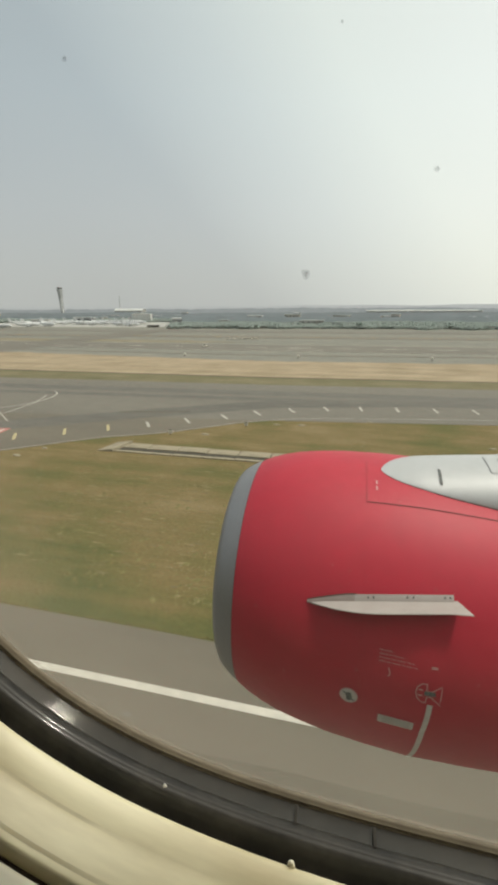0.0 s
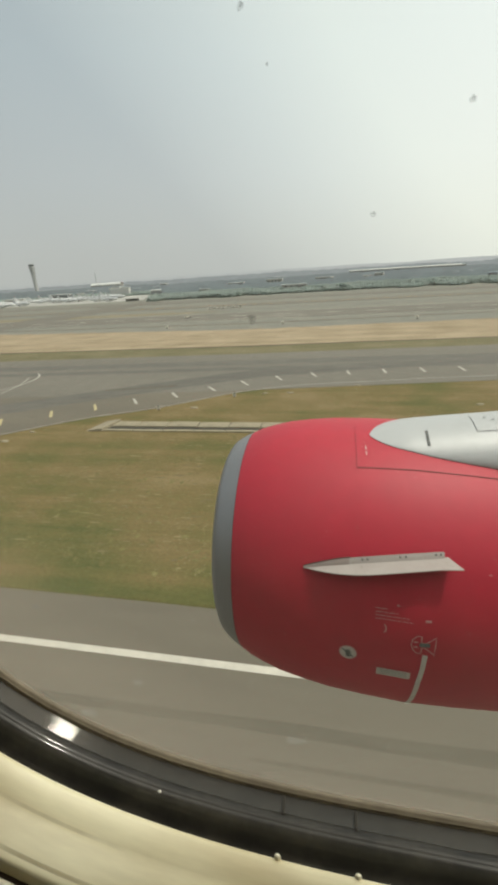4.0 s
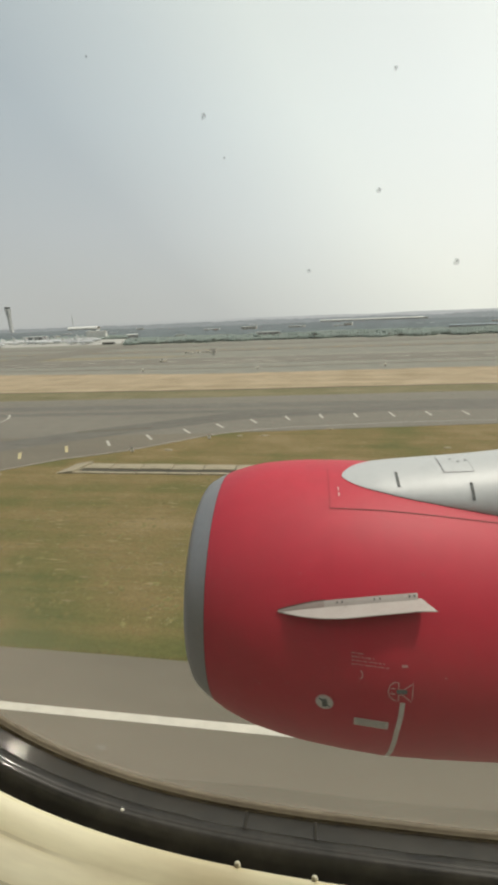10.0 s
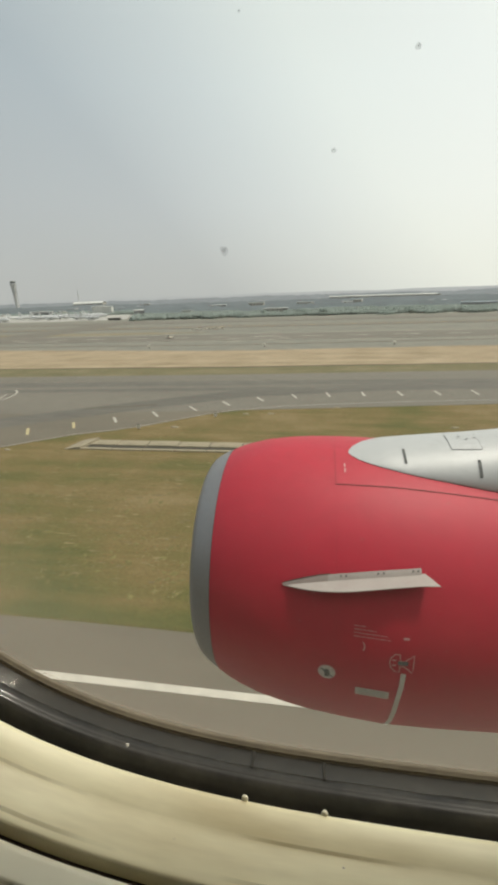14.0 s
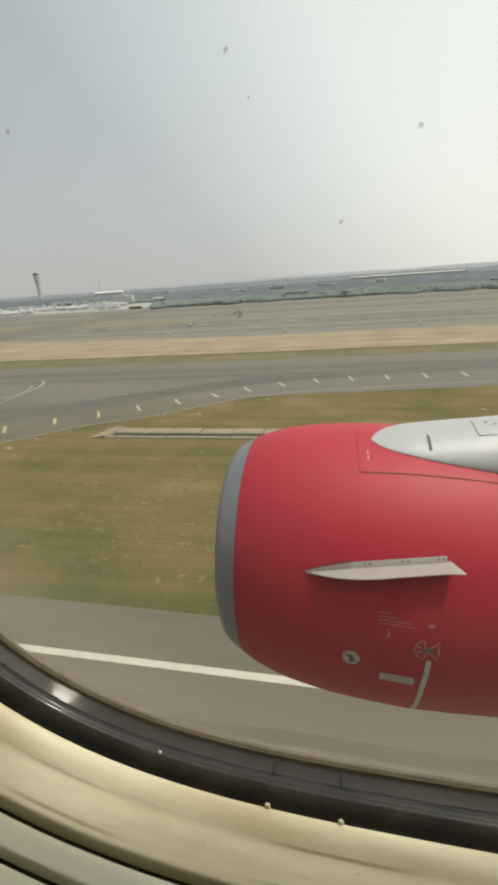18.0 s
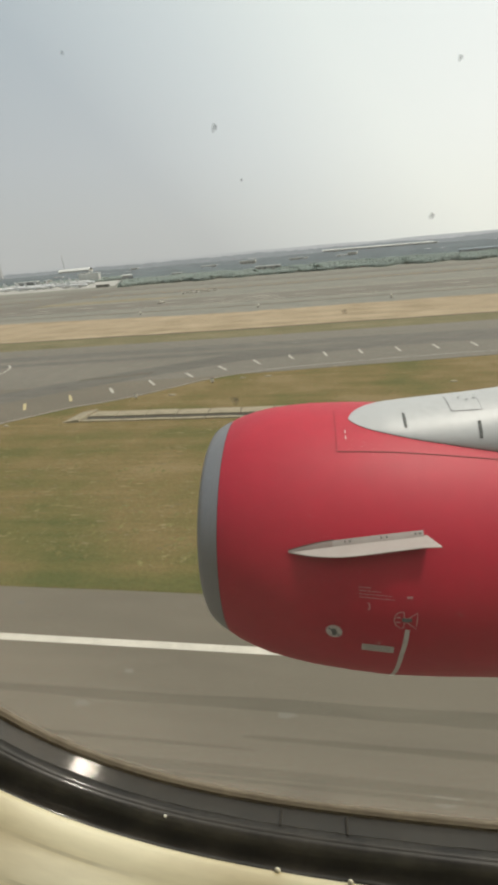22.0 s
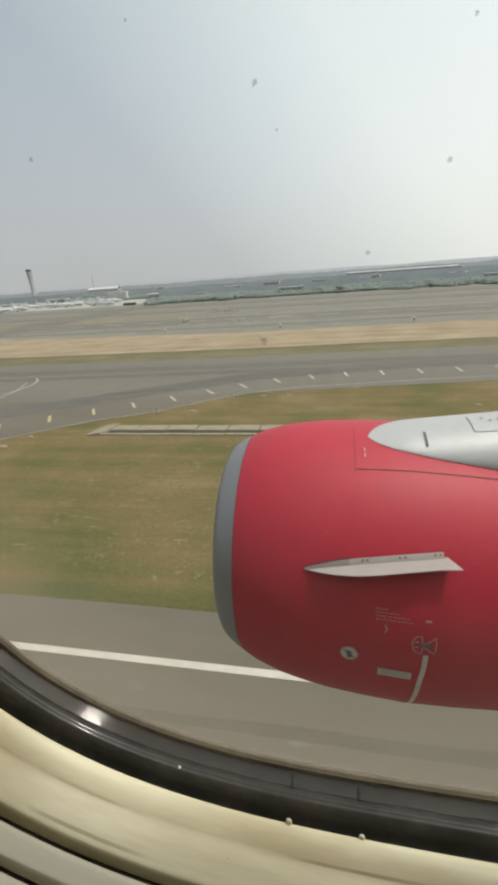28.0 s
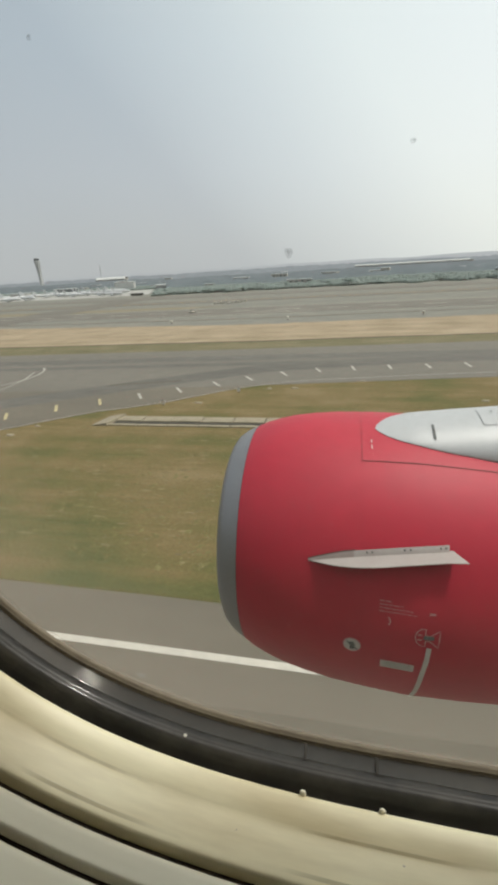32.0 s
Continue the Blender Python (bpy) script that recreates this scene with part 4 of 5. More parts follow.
control_tower(pose(*polar(-36.3, 1500), 0, 0, 12) @ Matrix.Diagonal((1, 1, 0.9, 1)))
mast = thing("radio_mast", "slim grey lattice radio mast", "mast", at=pose(*polar(-29.6, 1400)))
mesh("pole", *tube([(0, 0, 0), (0, 0, 38), (0, 0, 62)], [1.6, 1.1, 0.4], 6), TOWERMAT, mast)
mesh("platform", *loft([circle(10, 2.2, z) for z in (46, 48)]), METAL, mast)
for az, d, w, dp, h, wall, roof, bays, curved, strip, label in (
        (-47.5, 1250, 170, 40, 13, WALLGREY, ROOFBLUE, 12, 0, True, "long low grey terminal pier with a blue-grey roof"),
        (-44.0, 1230, 40, 34, 15, OCHRE, ROOFWHITE, 4, 0, True, "ochre-clad block at the end of the terminal"),
        (-51.5, 1300, 150, 60, 20, WALLPALE, ROOFWHITE, 10, 4, True, "pale terminal building with a curved white roof"),
        (-28.4, 1330, 80, 46, 19, WALLPALE, ROOFWHITE, 6, 5, False, "hangar with a curved white sheet roof"),
        (-27.0, 880, 36, 18, 14, ROOFWHITE, ROOFWHITE, 3, 0, False, "white-fronted maintenance hangar beside the apron"),
        (-33.9, 900, 38, 16, 9, WALLGREY, ROOFWHITE, 5, 0, True, "low grey service building with a white roof"),
        (-38.8, 860, 30, 12, 7, WALLPALE, ROOFWHITE, 3, 0, True, "small pale service building on the apron edge"),
        (-22.0, 790, 34, 18, 8, WALLPALE, ROOFWHITE, 4, 1, False, "low pale cargo shed with a white roof"),
        (-12.5, 900, 30, 16, 9, WALLGREY, ROOFWHITE, 4, 0, False, "low grey cargo shed with a white roof"),
        (8.0, 1500, 330, 30, 13, WALLPALE, ROOFWHITE, 14, 2, False, "very long low warehouse with a white roof"),
        (20.0, 760, 80, 24, 6, WALLGREY, ROOFBLUE, 5, 1, False, "long low shed with a blue-grey roof")):
    hall("hangar" if not strip else "terminal_building", label, pose(*polar(az, d), 0, 0, -az * 0.5), w, dp, h, wall, roof, bays, curved, strip=strip)

plane = airliner("white narrow-body airliner parked on the apron", WHITEPAINT, pose(*polar(-30.0, 690), 0, 0, 168))
plane["group"] = "airliners on the apron"
for az, d, yaw in ((-41.0, 830, 205), (-39.6, 790, 205), (-37.6, 820, 205), (-36.2, 780, 205), (-34.6, 760, 150), (-33.2, 730, 170), (-31.8, 740, 150), (-28.6, 660, 165), (-43.0, 700, 180), (-45.0, 720, 160), (-27.6, 735, 170), (-33.9, 790, 190), (-32.4, 800, 160), (-30.9, 790, 175), (-29.4, 770, 165), (-28.2, 800, 190), (-35.4, 850, 175), (-38.2, 730, 165), (-40.2, 720, 200)):
    copy_thing(plane, pose(*polar(az, d), 0, 0, yaw))
blue = airliner("white narrow-body airliner with a dark blue tail on the taxiway", TAILBLUE, pose(285, 108, 0.13, 0, 0, 78))
copy_thing(plane, pose(282, 224, 0.11, 0, 0, 84))
copy_thing(plane, pose(276, 338, 0.1, 0, 0, 84))

sock = thing("windsock", "red and white windsock on a pole in a white-ringed circle", "windsock", at=pose(-395, 62, 0.12))
mesh("pole", *tube([(0, 0, 0), (0, 0, 6.2)], [0.12, 0.08], 8), WHITEPAINT, sock)
for i, m in enumerate((RED_LINE, WHITEPAINT, RED_LINE, WHITEPAINT)):
    mesh("band", *tube([(i * 0.8, 0, 6.0 - i * 0.25), (i * 0.8 + 0.8, 0, 5.75 - i * 0.25)], [0.5 - i * 0.07, 0.43 - i * 0.07], 10), m, sock)
mesh("ring_pad", *loft([circle(28, r, z) for r, z in ((9.0, 0.0), (9.0, 0.06), (7.8, 0.06))]), WHITE_LINE, sock, "white circle laid in the grass")

# distance: woods round the field, with pale roofs among the trees
def blob(v, f, x, y, z, r, h, rnd):
    """One uneven clump of leaves."""
    n = len(v)
    k = 6
    a0 = rnd.uniform(0, 1)
    v.append((x, y, z + h))
    for zz, rr in ((0.62, 0.78), (0.15, 1.0), (-0.2, 0.6)):
        v += [(x + r * rr * math.cos(a0 + 2 * math.pi * i / k) * rnd.uniform(0.75, 1.2), y + r * rr * math.sin(a0 + 2 * math.pi * i / k) * rnd.uniform(0.75, 1.2), z + h * zz * rnd.uniform(0.8, 1.15)) for i in range(k)]
    f += [(n, n + 1 + i, n + 1 + (i + 1) % k) for i in range(k)]
    for q in (0, 1):
        b0 = n + 1 + q * k
        f += [(b0 + i, b0 + k + i, b0 + k + (i + 1) % k, b0 + (i + 1) % k) for i in range(k)]


rnd = random.Random(5)
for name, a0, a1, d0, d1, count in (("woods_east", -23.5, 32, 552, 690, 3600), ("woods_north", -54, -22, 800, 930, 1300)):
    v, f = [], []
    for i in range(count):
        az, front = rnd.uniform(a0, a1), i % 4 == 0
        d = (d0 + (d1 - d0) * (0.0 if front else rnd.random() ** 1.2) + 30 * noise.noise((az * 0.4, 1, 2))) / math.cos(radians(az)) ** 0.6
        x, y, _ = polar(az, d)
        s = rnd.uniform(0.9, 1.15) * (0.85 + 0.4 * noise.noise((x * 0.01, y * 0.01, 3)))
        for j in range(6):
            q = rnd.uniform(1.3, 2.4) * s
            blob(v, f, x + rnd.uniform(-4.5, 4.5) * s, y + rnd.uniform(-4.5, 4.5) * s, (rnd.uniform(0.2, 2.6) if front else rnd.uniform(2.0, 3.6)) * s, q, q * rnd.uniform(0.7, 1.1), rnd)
    tagged(mesh(name, v, f, LEAF, smooth=True), "green woodland far beyond the airfield, haze put into its colour", "woods", kind="stuff")


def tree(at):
    t = thing("tree", "green broad tree at the edge of the woods, colour paled for haze", "tree", "trees at the wood's edge", at)
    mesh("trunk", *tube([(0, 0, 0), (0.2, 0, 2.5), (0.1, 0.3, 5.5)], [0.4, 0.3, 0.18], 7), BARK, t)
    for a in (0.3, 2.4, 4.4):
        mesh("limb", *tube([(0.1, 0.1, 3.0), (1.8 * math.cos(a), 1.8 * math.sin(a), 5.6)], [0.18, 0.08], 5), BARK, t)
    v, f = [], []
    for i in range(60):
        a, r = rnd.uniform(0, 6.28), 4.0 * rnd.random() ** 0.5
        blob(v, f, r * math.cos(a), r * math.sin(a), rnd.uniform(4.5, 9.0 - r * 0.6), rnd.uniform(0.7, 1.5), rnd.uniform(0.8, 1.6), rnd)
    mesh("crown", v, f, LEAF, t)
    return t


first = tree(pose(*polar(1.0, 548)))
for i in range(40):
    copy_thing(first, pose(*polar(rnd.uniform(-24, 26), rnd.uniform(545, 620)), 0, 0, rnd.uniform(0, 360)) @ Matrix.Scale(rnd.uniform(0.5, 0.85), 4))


def house(at):
    t = thing("house", "small pale house with a light roof among the trees", "house", "houses in the woods", at)
    mesh("wall", *box(0, 0, 4, 18, 10, 8, 0.1), WALLPALE, t)
    mesh("roof", *box(0, 0, 8.3, 19, 11, 0.6, 0.1), ROOFWHITE, t)
    for i in range(4):
        mesh("window", *box(-6 + i * 4, -5.05, 5.4, 1.6, 0.2, 1.8), GLASSDARK, t)
    return t


home = house(pose(*polar(4, 900), 0, 0, 10))
for i in range(34):
    az = rnd.uniform(-44, 30)
    d = rnd.uniform(640, 1500) if az > -20 else rnd.uniform(940, 1540)
    copy_thing(home, pose(*polar(az, d), 0, 0, rnd.uniform(-40, 40)) @ Matrix.Diagonal((rnd.uniform(0.7, 2.4), 1, rnd.uniform(0.8, 1.6), 1)))



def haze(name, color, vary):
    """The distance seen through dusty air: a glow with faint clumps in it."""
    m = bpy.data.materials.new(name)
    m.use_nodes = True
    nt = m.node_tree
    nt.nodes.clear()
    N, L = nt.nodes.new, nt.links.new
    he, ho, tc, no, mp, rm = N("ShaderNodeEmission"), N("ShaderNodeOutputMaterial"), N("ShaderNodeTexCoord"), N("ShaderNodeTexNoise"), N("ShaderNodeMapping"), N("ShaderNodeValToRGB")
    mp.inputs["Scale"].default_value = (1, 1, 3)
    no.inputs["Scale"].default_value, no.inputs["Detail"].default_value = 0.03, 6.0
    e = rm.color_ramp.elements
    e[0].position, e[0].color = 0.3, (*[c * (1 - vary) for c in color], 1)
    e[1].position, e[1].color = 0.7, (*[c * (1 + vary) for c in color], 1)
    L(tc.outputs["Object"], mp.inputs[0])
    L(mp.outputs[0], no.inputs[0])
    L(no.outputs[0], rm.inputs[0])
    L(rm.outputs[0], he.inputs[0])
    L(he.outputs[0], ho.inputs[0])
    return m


# the distance: belts of woods with haze painted into their glow, paler the farther they stand
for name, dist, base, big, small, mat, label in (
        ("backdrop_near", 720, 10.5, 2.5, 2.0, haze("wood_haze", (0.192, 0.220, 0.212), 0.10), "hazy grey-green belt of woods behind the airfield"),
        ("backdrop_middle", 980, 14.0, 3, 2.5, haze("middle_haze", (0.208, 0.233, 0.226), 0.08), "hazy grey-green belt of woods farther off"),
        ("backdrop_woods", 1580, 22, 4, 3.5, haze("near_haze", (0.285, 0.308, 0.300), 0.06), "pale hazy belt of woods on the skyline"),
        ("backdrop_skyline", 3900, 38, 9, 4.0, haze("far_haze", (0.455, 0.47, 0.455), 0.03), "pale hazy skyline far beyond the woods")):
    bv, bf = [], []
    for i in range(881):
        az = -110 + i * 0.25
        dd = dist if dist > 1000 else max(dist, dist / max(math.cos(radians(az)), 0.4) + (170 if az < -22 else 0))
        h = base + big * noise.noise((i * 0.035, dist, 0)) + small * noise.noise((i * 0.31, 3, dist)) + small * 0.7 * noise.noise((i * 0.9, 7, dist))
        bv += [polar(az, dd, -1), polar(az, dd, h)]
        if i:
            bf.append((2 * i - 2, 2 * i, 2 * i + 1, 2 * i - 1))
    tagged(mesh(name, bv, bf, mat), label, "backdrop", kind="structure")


# ---- the aircraft that carries the camera ----
aircraft = thing("airliner", "airliner in flight with a red engine cowl under its wing", "aircraft", at=pose(0, 0, EYE, BANK))

# engine cowl: a body of revolution, its axis drooping aft
NX, NY, NZ, AY, AZ = -0.9046, 3.4983, -2.3272, 0.0536, -0.0957
NAC = [(-0.026, 0.862), (-0.013, 0.887), (0.006, 0.915), (0.030, 0.938), (0.072, 0.968), (0.113, 0.993), (0.165, 1.020), (0.25, 1.0646), (0.36, 1.106), (0.5, 1.1495), (0.7, 1.188), (0.9, 1.2161), (1.2, 1.239), (1.5, 1.2514), (1.9, 1.238), (2.3, 1.214), (2.75, 1.188), (3.2, 1.1587)]


def nac_r(s):
    for (a, ra), (b, rb) in zip(NAC, NAC[1:]):
        if s <= b:
            t = (s - a) / (b - a)
            return ra + (rb - ra) * t
    return NAC[-1][1]


def nac(s, deg, lift=0.0):
    a, r = radians(deg), nac_r(s) + lift
    return (NX + s, NY + AY * s + r * math.cos(a), NZ + AZ * s + r * math.sin(a))


def band(s_list, lift=0.0, n=96):
    return [[nac(s, 360 * i / n, lift) for i in range(n)] for s in s_list]


def inner(s, r, n=96):
    return [(NX + s, NY + AY * s + r * math.cos(2 * math.pi * i / n), NZ + AZ * s + r * math.sin(2 * math.pi * i / n)) for i in range(n)]


front = [s for s, _ in NAC if s <= 0.165]
cowl_front = [0.169] + [s for s, _ in NAC if 0.165 < s < 1.08] + [1.0866]
cowl_aft = [1.0874] + [s for s, _ in NAC if s > 1.092]
cowl = mesh("fan_cowl", *loft(band(cowl_aft), caps=False), RED, aircraft, "glossy red fan cowl", smooth=True)
mesh("inlet_cowl", *loft(band(cowl_front), caps=False), RED, cowl, "glossy red inlet cowl", smooth=True)
mesh("inlet_lip", *loft([inner(0.55, 0.77), inner(0.3, 0.775), inner(0.10, 0.79), inner(0.016, 0.815), inner(-0.018, 0.842)] + band(front), caps=False), GREY_LIP, cowl, "dull bare metal inlet lip", smooth=True)
mesh("inlet_duct", *loft([inner(0.55, 0.768), inner(0.95, 0.775), inner(0.96, 0.30), inner(0.7, 0.02)], caps=False), DUCT, cowl, smooth=True)
mesh("cowl_joint", *loft(band([0.163, 0.171], -0.004), caps=False), RED_DARK, cowl)
mesh("cowl_joint", *loft(band([1.08, 1.094], -0.0012), caps=False), RED_SEAM, cowl)
mesh("exhaust_nozzle", *loft([inner(3.2, 1.15), inner(3.7, 0.92), inner(4.3, 0.62), inner(4.3, 0.5)], caps=False), METAL, cowl, smooth=True)


def decal(name, s0, s1, a0, a1, mat, lift=0.004, parent=None, label="", n=6):
    """A thin plate or mark lying on the cowl."""
    g = [[nac(s0 + (s1 - s0) * i / n, a0 + (a1 - a0) * j / n, lift) for j in range(n + 1)] for i in range(n + 1)]
    return mesh(name, *loft(g, closed=False), mat, parent or cowl, label)


def mark_line(name, pts, w, mat, lift=0.004, parent=None, label=""):
    """A painted line along (s, angle) points; w in metres."""
    fine = []
    for (s0, a0), (s1, a1) in zip(pts, pts[1:]):
        n = max(1, int(abs(a1 - a0) / 2), int(abs(s1 - s0) / 0.08))
        fine += [(s0 + (s1 - s0) * k / n, a0 + (a1 - a0) * k / n) for k in range(n)]
    fine.append(pts[-1])
    v, f = [], []
    for k, (s, a) in enumerate(fine):
        (sa, aa), (sb, ab) = fine[max(k - 1, 0)], fine[min(k + 1, len(fine) - 1)]
        ds, da = sb - sa, radians(ab - aa) * 1.2
        d = math.hypot(ds, da) or 1
        ns, na = -da / d * w / 2, math.degrees(ds / d * w / 2 / 1.2)
        v += [nac(s + ns, a + na, lift), nac(s - ns, a - na, lift)]
        if k:
            f.append((2 * k - 2, 2 * k - 1, 2 * k + 1, 2 * k))
    return mesh(name, v, f, mat, parent or cowl, label)


mark_line("hinge_seam", [(1.09, 117.8), (1.69, 117.4), (2.274, 117.2), (3.1, 117.0)], 0.009, RED_DARK, 0.002)
mark_line("seam_line", [(1.088, 92), (1.088, 117.8)], 0.004, RED_SEAM, 0.003)
mark_line("latch_mark", [(1.162, 106.9), (1.162, 109.0)], 0.011, PINKMARK)
mark_line("latch_mark", [(1.163, 109.9), (1.163, 112.0)], 0.011, PINKMARK)

# strake: a thin fin with a riveted flange
def strake_base(t, lift):
    s = 0.724 + (1.672 - 0.724) * t
    a = 154.5 + (146.0 - 154.5) * t ** 0.85
    return Vector(nac(s, a, lift)), Vector(nac(s, a, lift + 1)) - Vector(nac(s, a, lift))


def strake():
    top, n = [], 18
    v = []
    for k in range(n + 1):
        t = k / n
        p, nrm = strake_base(t, -0.01)
        nrm = (nrm + Vector((0, -0.45, -0.55))).normalized()
        h = 0.132 * (1 - (1 - min(t / 0.55, 1.0)) ** 2.2) - 0.012 * t
        q = p + nrm * (h + 0.012)
        if k == n:
            q = q + Vector((0.075, 0, 0.0))
        top.append((p, q))
    th = Vector((0, 0.004, 0.006))
    for p, q in top:
        v += [p + th, q + th * 0.4, q - th * 0.4, p - th]
    f = []
    for k in range(n):
        for i in range(4):
            f.append((4 * k + i, 4 * k + (i + 1) % 4, 4 * k + 4 + (i + 1) % 4, 4 * k + 4 + i))
    f += [(3, 2, 1, 0), (4 * n, 4 * n + 1, 4 * n + 2, 4 * n + 3)]
    ob = mesh("strake", v, f, STRAKE, cowl, "off-white vortex strake")
    return ob


strake()
g = []
for k in range(19):
    t = -0.005 + 0.985 * k / 18
    s = 0.724 + (1.672 - 0.724) * t
    a = 154.5 + (146.0 - 154.5) * max(t, 0) ** 0.85
    w = 1.7 * min(1, 0.25 + t * 3)
    g.append([nac(s, a - w, 0.006), nac(s, a - w * 0.4, 0.01), nac(s, a + 0.3, 0.012)])
mesh("flange", *loft([r for r in g[:7]], closed=False), FLANGE, cowl, "dull grey strake nose flange")
mesh("flange", *loft([r for r in g[6:]], closed=False), STRAKE, cowl, "off-white riveted strake flange")
mark_line("sealant_line", [(0.718 + 0.948 * t, 154.5 - 8.5 * t ** 0.85 - 1.7 * min(1, 0.25 + t * 3) - 0.1) for t in (0.0, 0.04, 0.08, 0.14, 0.2, 0.27, 0.34)], 0.007, SEALANT, 0.009, label="brown sealant line round the flange")
for t in (0.415, 0.45, 0.675, 0.715, 0.92, 0.955):
    s = 0.724 + 0.948 * t
    a = 154.5 - 8.5 * t ** 0.85 - 0.85
    c = [nac(s + 0.007 * math.cos(q), a + 0.36 * math.sin(q), 0.0135) for q in (0.785 * i for i in range(8))]
    mesh("rivet", c, [tuple(range(8))], RIVET, cowl)

# pylon fairing that grows out of the top of the cowl
def fairing(s, u, lift=0.0):
    w = 19.0 * (1 - math.exp(-max(s - 1.2, 0) / 0.30)) ** 0.75 + max(0, s - 1.2) * 2.6
    d = max(s - 1.2, 0)
    h = 0.15 * d + 0.045 * d * d
    return nac(min(s, 3.2), 92.0 + 7.5 * math.exp(-d / 0.28) + w * u, 0.004 + lift + h * max(0.0, 1 - abs(u) ** 2.3) ** 0.75)


ss = [1.2 + 2.0 * (k / 40) ** 1.7 for k in range(41)]
us = [-math.cos(math.pi * i / 40) for i in range(41)]
fair = mesh("pylon_fairing", *loft([[fairing(s, u) for u in us] for s in ss], closed=False), SILVER, aircraft, "silver-grey pylon fairing", smooth=True)


def fair_patch(name, s0, s1, u0, u1, mat, lift=0.004, label=""):
    g = [[fairing(s0 + (s1 - s0) * i / 8, u0 + (u1 - u0) * j / 8, lift) for j in range(9)] for i in range(9)]
    return mesh(name, *loft(g, closed=False), mat, fair, label, smooth=True)


fair_patch("access_door", 1.9995, 2.2305, -0.105, 0.425, material("door_gap", (0.10, 0.105, 0.11), 0.7), 0.003, "dark joint round the access door")
fair_patch("access_panel", 2.0032, 2.2268, -0.10, 0.420, SILVER, 0.0046)
fair_patch("vent_mark", 1.624, 1.645, 0.36, 0.80, DARKMARK, 0.004, "dark grille mark")
fair_patch("vent_mark", 2.168, 2.191, 0.63, 0.89, DARKMARK, 0.004, "dark grille mark")
for s, u in ((2.09, 0.02), (2.14, 0.12), (2.20, 0.10)):
    fair_patch("fastener", s, s + 0.018, u, u + 0.04, DARKMARK, 0.009)

# stencils and plates on the lower cowl
def oval(name, s, a, rs, ra, mat, lift, label=""):
    c = [nac(s + rs * math.cos(q), a + ra * math.sin(q), lift) for q in (2 * math.pi * i / 28 for i in range(28))]
    return mesh(name, c + [nac(s, a, lift)], [(i, (i + 1) % 28, 28) for i in range(28)], mat, cowl, label)


oval("no_step_plate", 1.036, 182.7, 0.062, 3.0, PINKMARK, 0.003)
oval("no_step_plate", 1.036, 182.7, 0.056, 2.7, WHITEMARK, 0.005, "round white no-step plate")
mark_line("plate_mark", [(1.036, 181.2), (1.036, 184.4)], 0.030, DARKMARK, 0.008)
mark_line("plate_mark", [(1.015, 182.2), (1.060, 182.6)], 0.014, DARKMARK, 0.008)
mark_line("plate_mark", [(0.998, 181.2), (1.075, 184.2)], 0.011, DARKMARK, 0.008)
decal("data_plate", 1.238, 1.468, 187.0, 190.5, WHITEMARK, 0.004, label="pale worn data plate")
for i in range(3):
    mark_line("data_bar", [(1.262, 187.7 + i * 0.95), (1.445, 187.65 + i * 0.95)], 0.0055, material("faded_bar", (0.30, 0.31, 0.27), 0.7) if i == 0 else bpy.data.materials["faded_bar"], 0.007)
for i, e in enumerate((1.29, 1.36, 1.43, 1.455)):
    s0, k = 1.209, i
    while s0 < e - 0.012:
        s1 = min(s0 + (0.030, 0.052, 0.021, 0.040)[k % 4], e)
        mark_line("stencil_bar", [(s0, 164.0 + i * 1.15), (s1, 164.0 + i * 1.15)], 0.0046, PINKMARK, 0.003)
        s0, k = s1 + 0.008, k + 1
mark_line("stencil_bar", [(1.535, 166.3), (1.575, 166.2)], 0.016, PINKMARK, 0.003)
mark_line("hook_mark", [(1.270, 169.2), (1.283, 170.2), (1.283, 171.2), (1.272, 172.0)], 0.008, PINKMARK, 0.003)
arc = [(1.518, 171.6), (1.486, 171.7), (1.460, 173.0), (1.452, 174.8), (1.462, 176.6), (1.49, 177.8), (1.518, 177.9)]
mark_line("jack_symbol", arc + [(1.52, 175.8), (1.545, 175.6), (1.607, 177.9), (1.613, 171.5), (1.55, 173.9), (1.518, 173.8), (1.518, 171.6)], 0.007, PINKMARK, 0.003, label="outlined jacking symbol")
mark_line("jack_dot", [(1.505, 174.6), (1.575, 174.5)], 0.030, DARKMARK, 0.004)
mark_line("jack_bar", [(1.468, 173.8), (1.495, 173.7)], 0.010, PINKMARK, 0.003)
mark_line("jack_bar", [(1.468, 175.6), (1.495, 175.5)], 0.010, PINKMARK, 0.003)
mark_line("drain_strip", [(1.548, 178.4), (1.543, 184), (1.529, 191), (1.522, 203), (1.518, 218)], 0.034, WHITEMARK, 0.004, label="pale drain strip down the cowl")
rnd = random.Random(3)
for i in range(20):
    s, a, r = rnd.uniform(0.3, 2.2), rnd.uniform(140, 205), rnd.uniform(0.0015, 0.0042)
    c = [nac(s + r * math.cos(q), a + math.degrees(r * math.sin(q) / 1.2), 0.002) for q in (1.047 * k for k in range(6))]
    mesh("paint_chip", c, [tuple(range(6))], PINKMARK if i % 3 else RED_DARK, cowl)

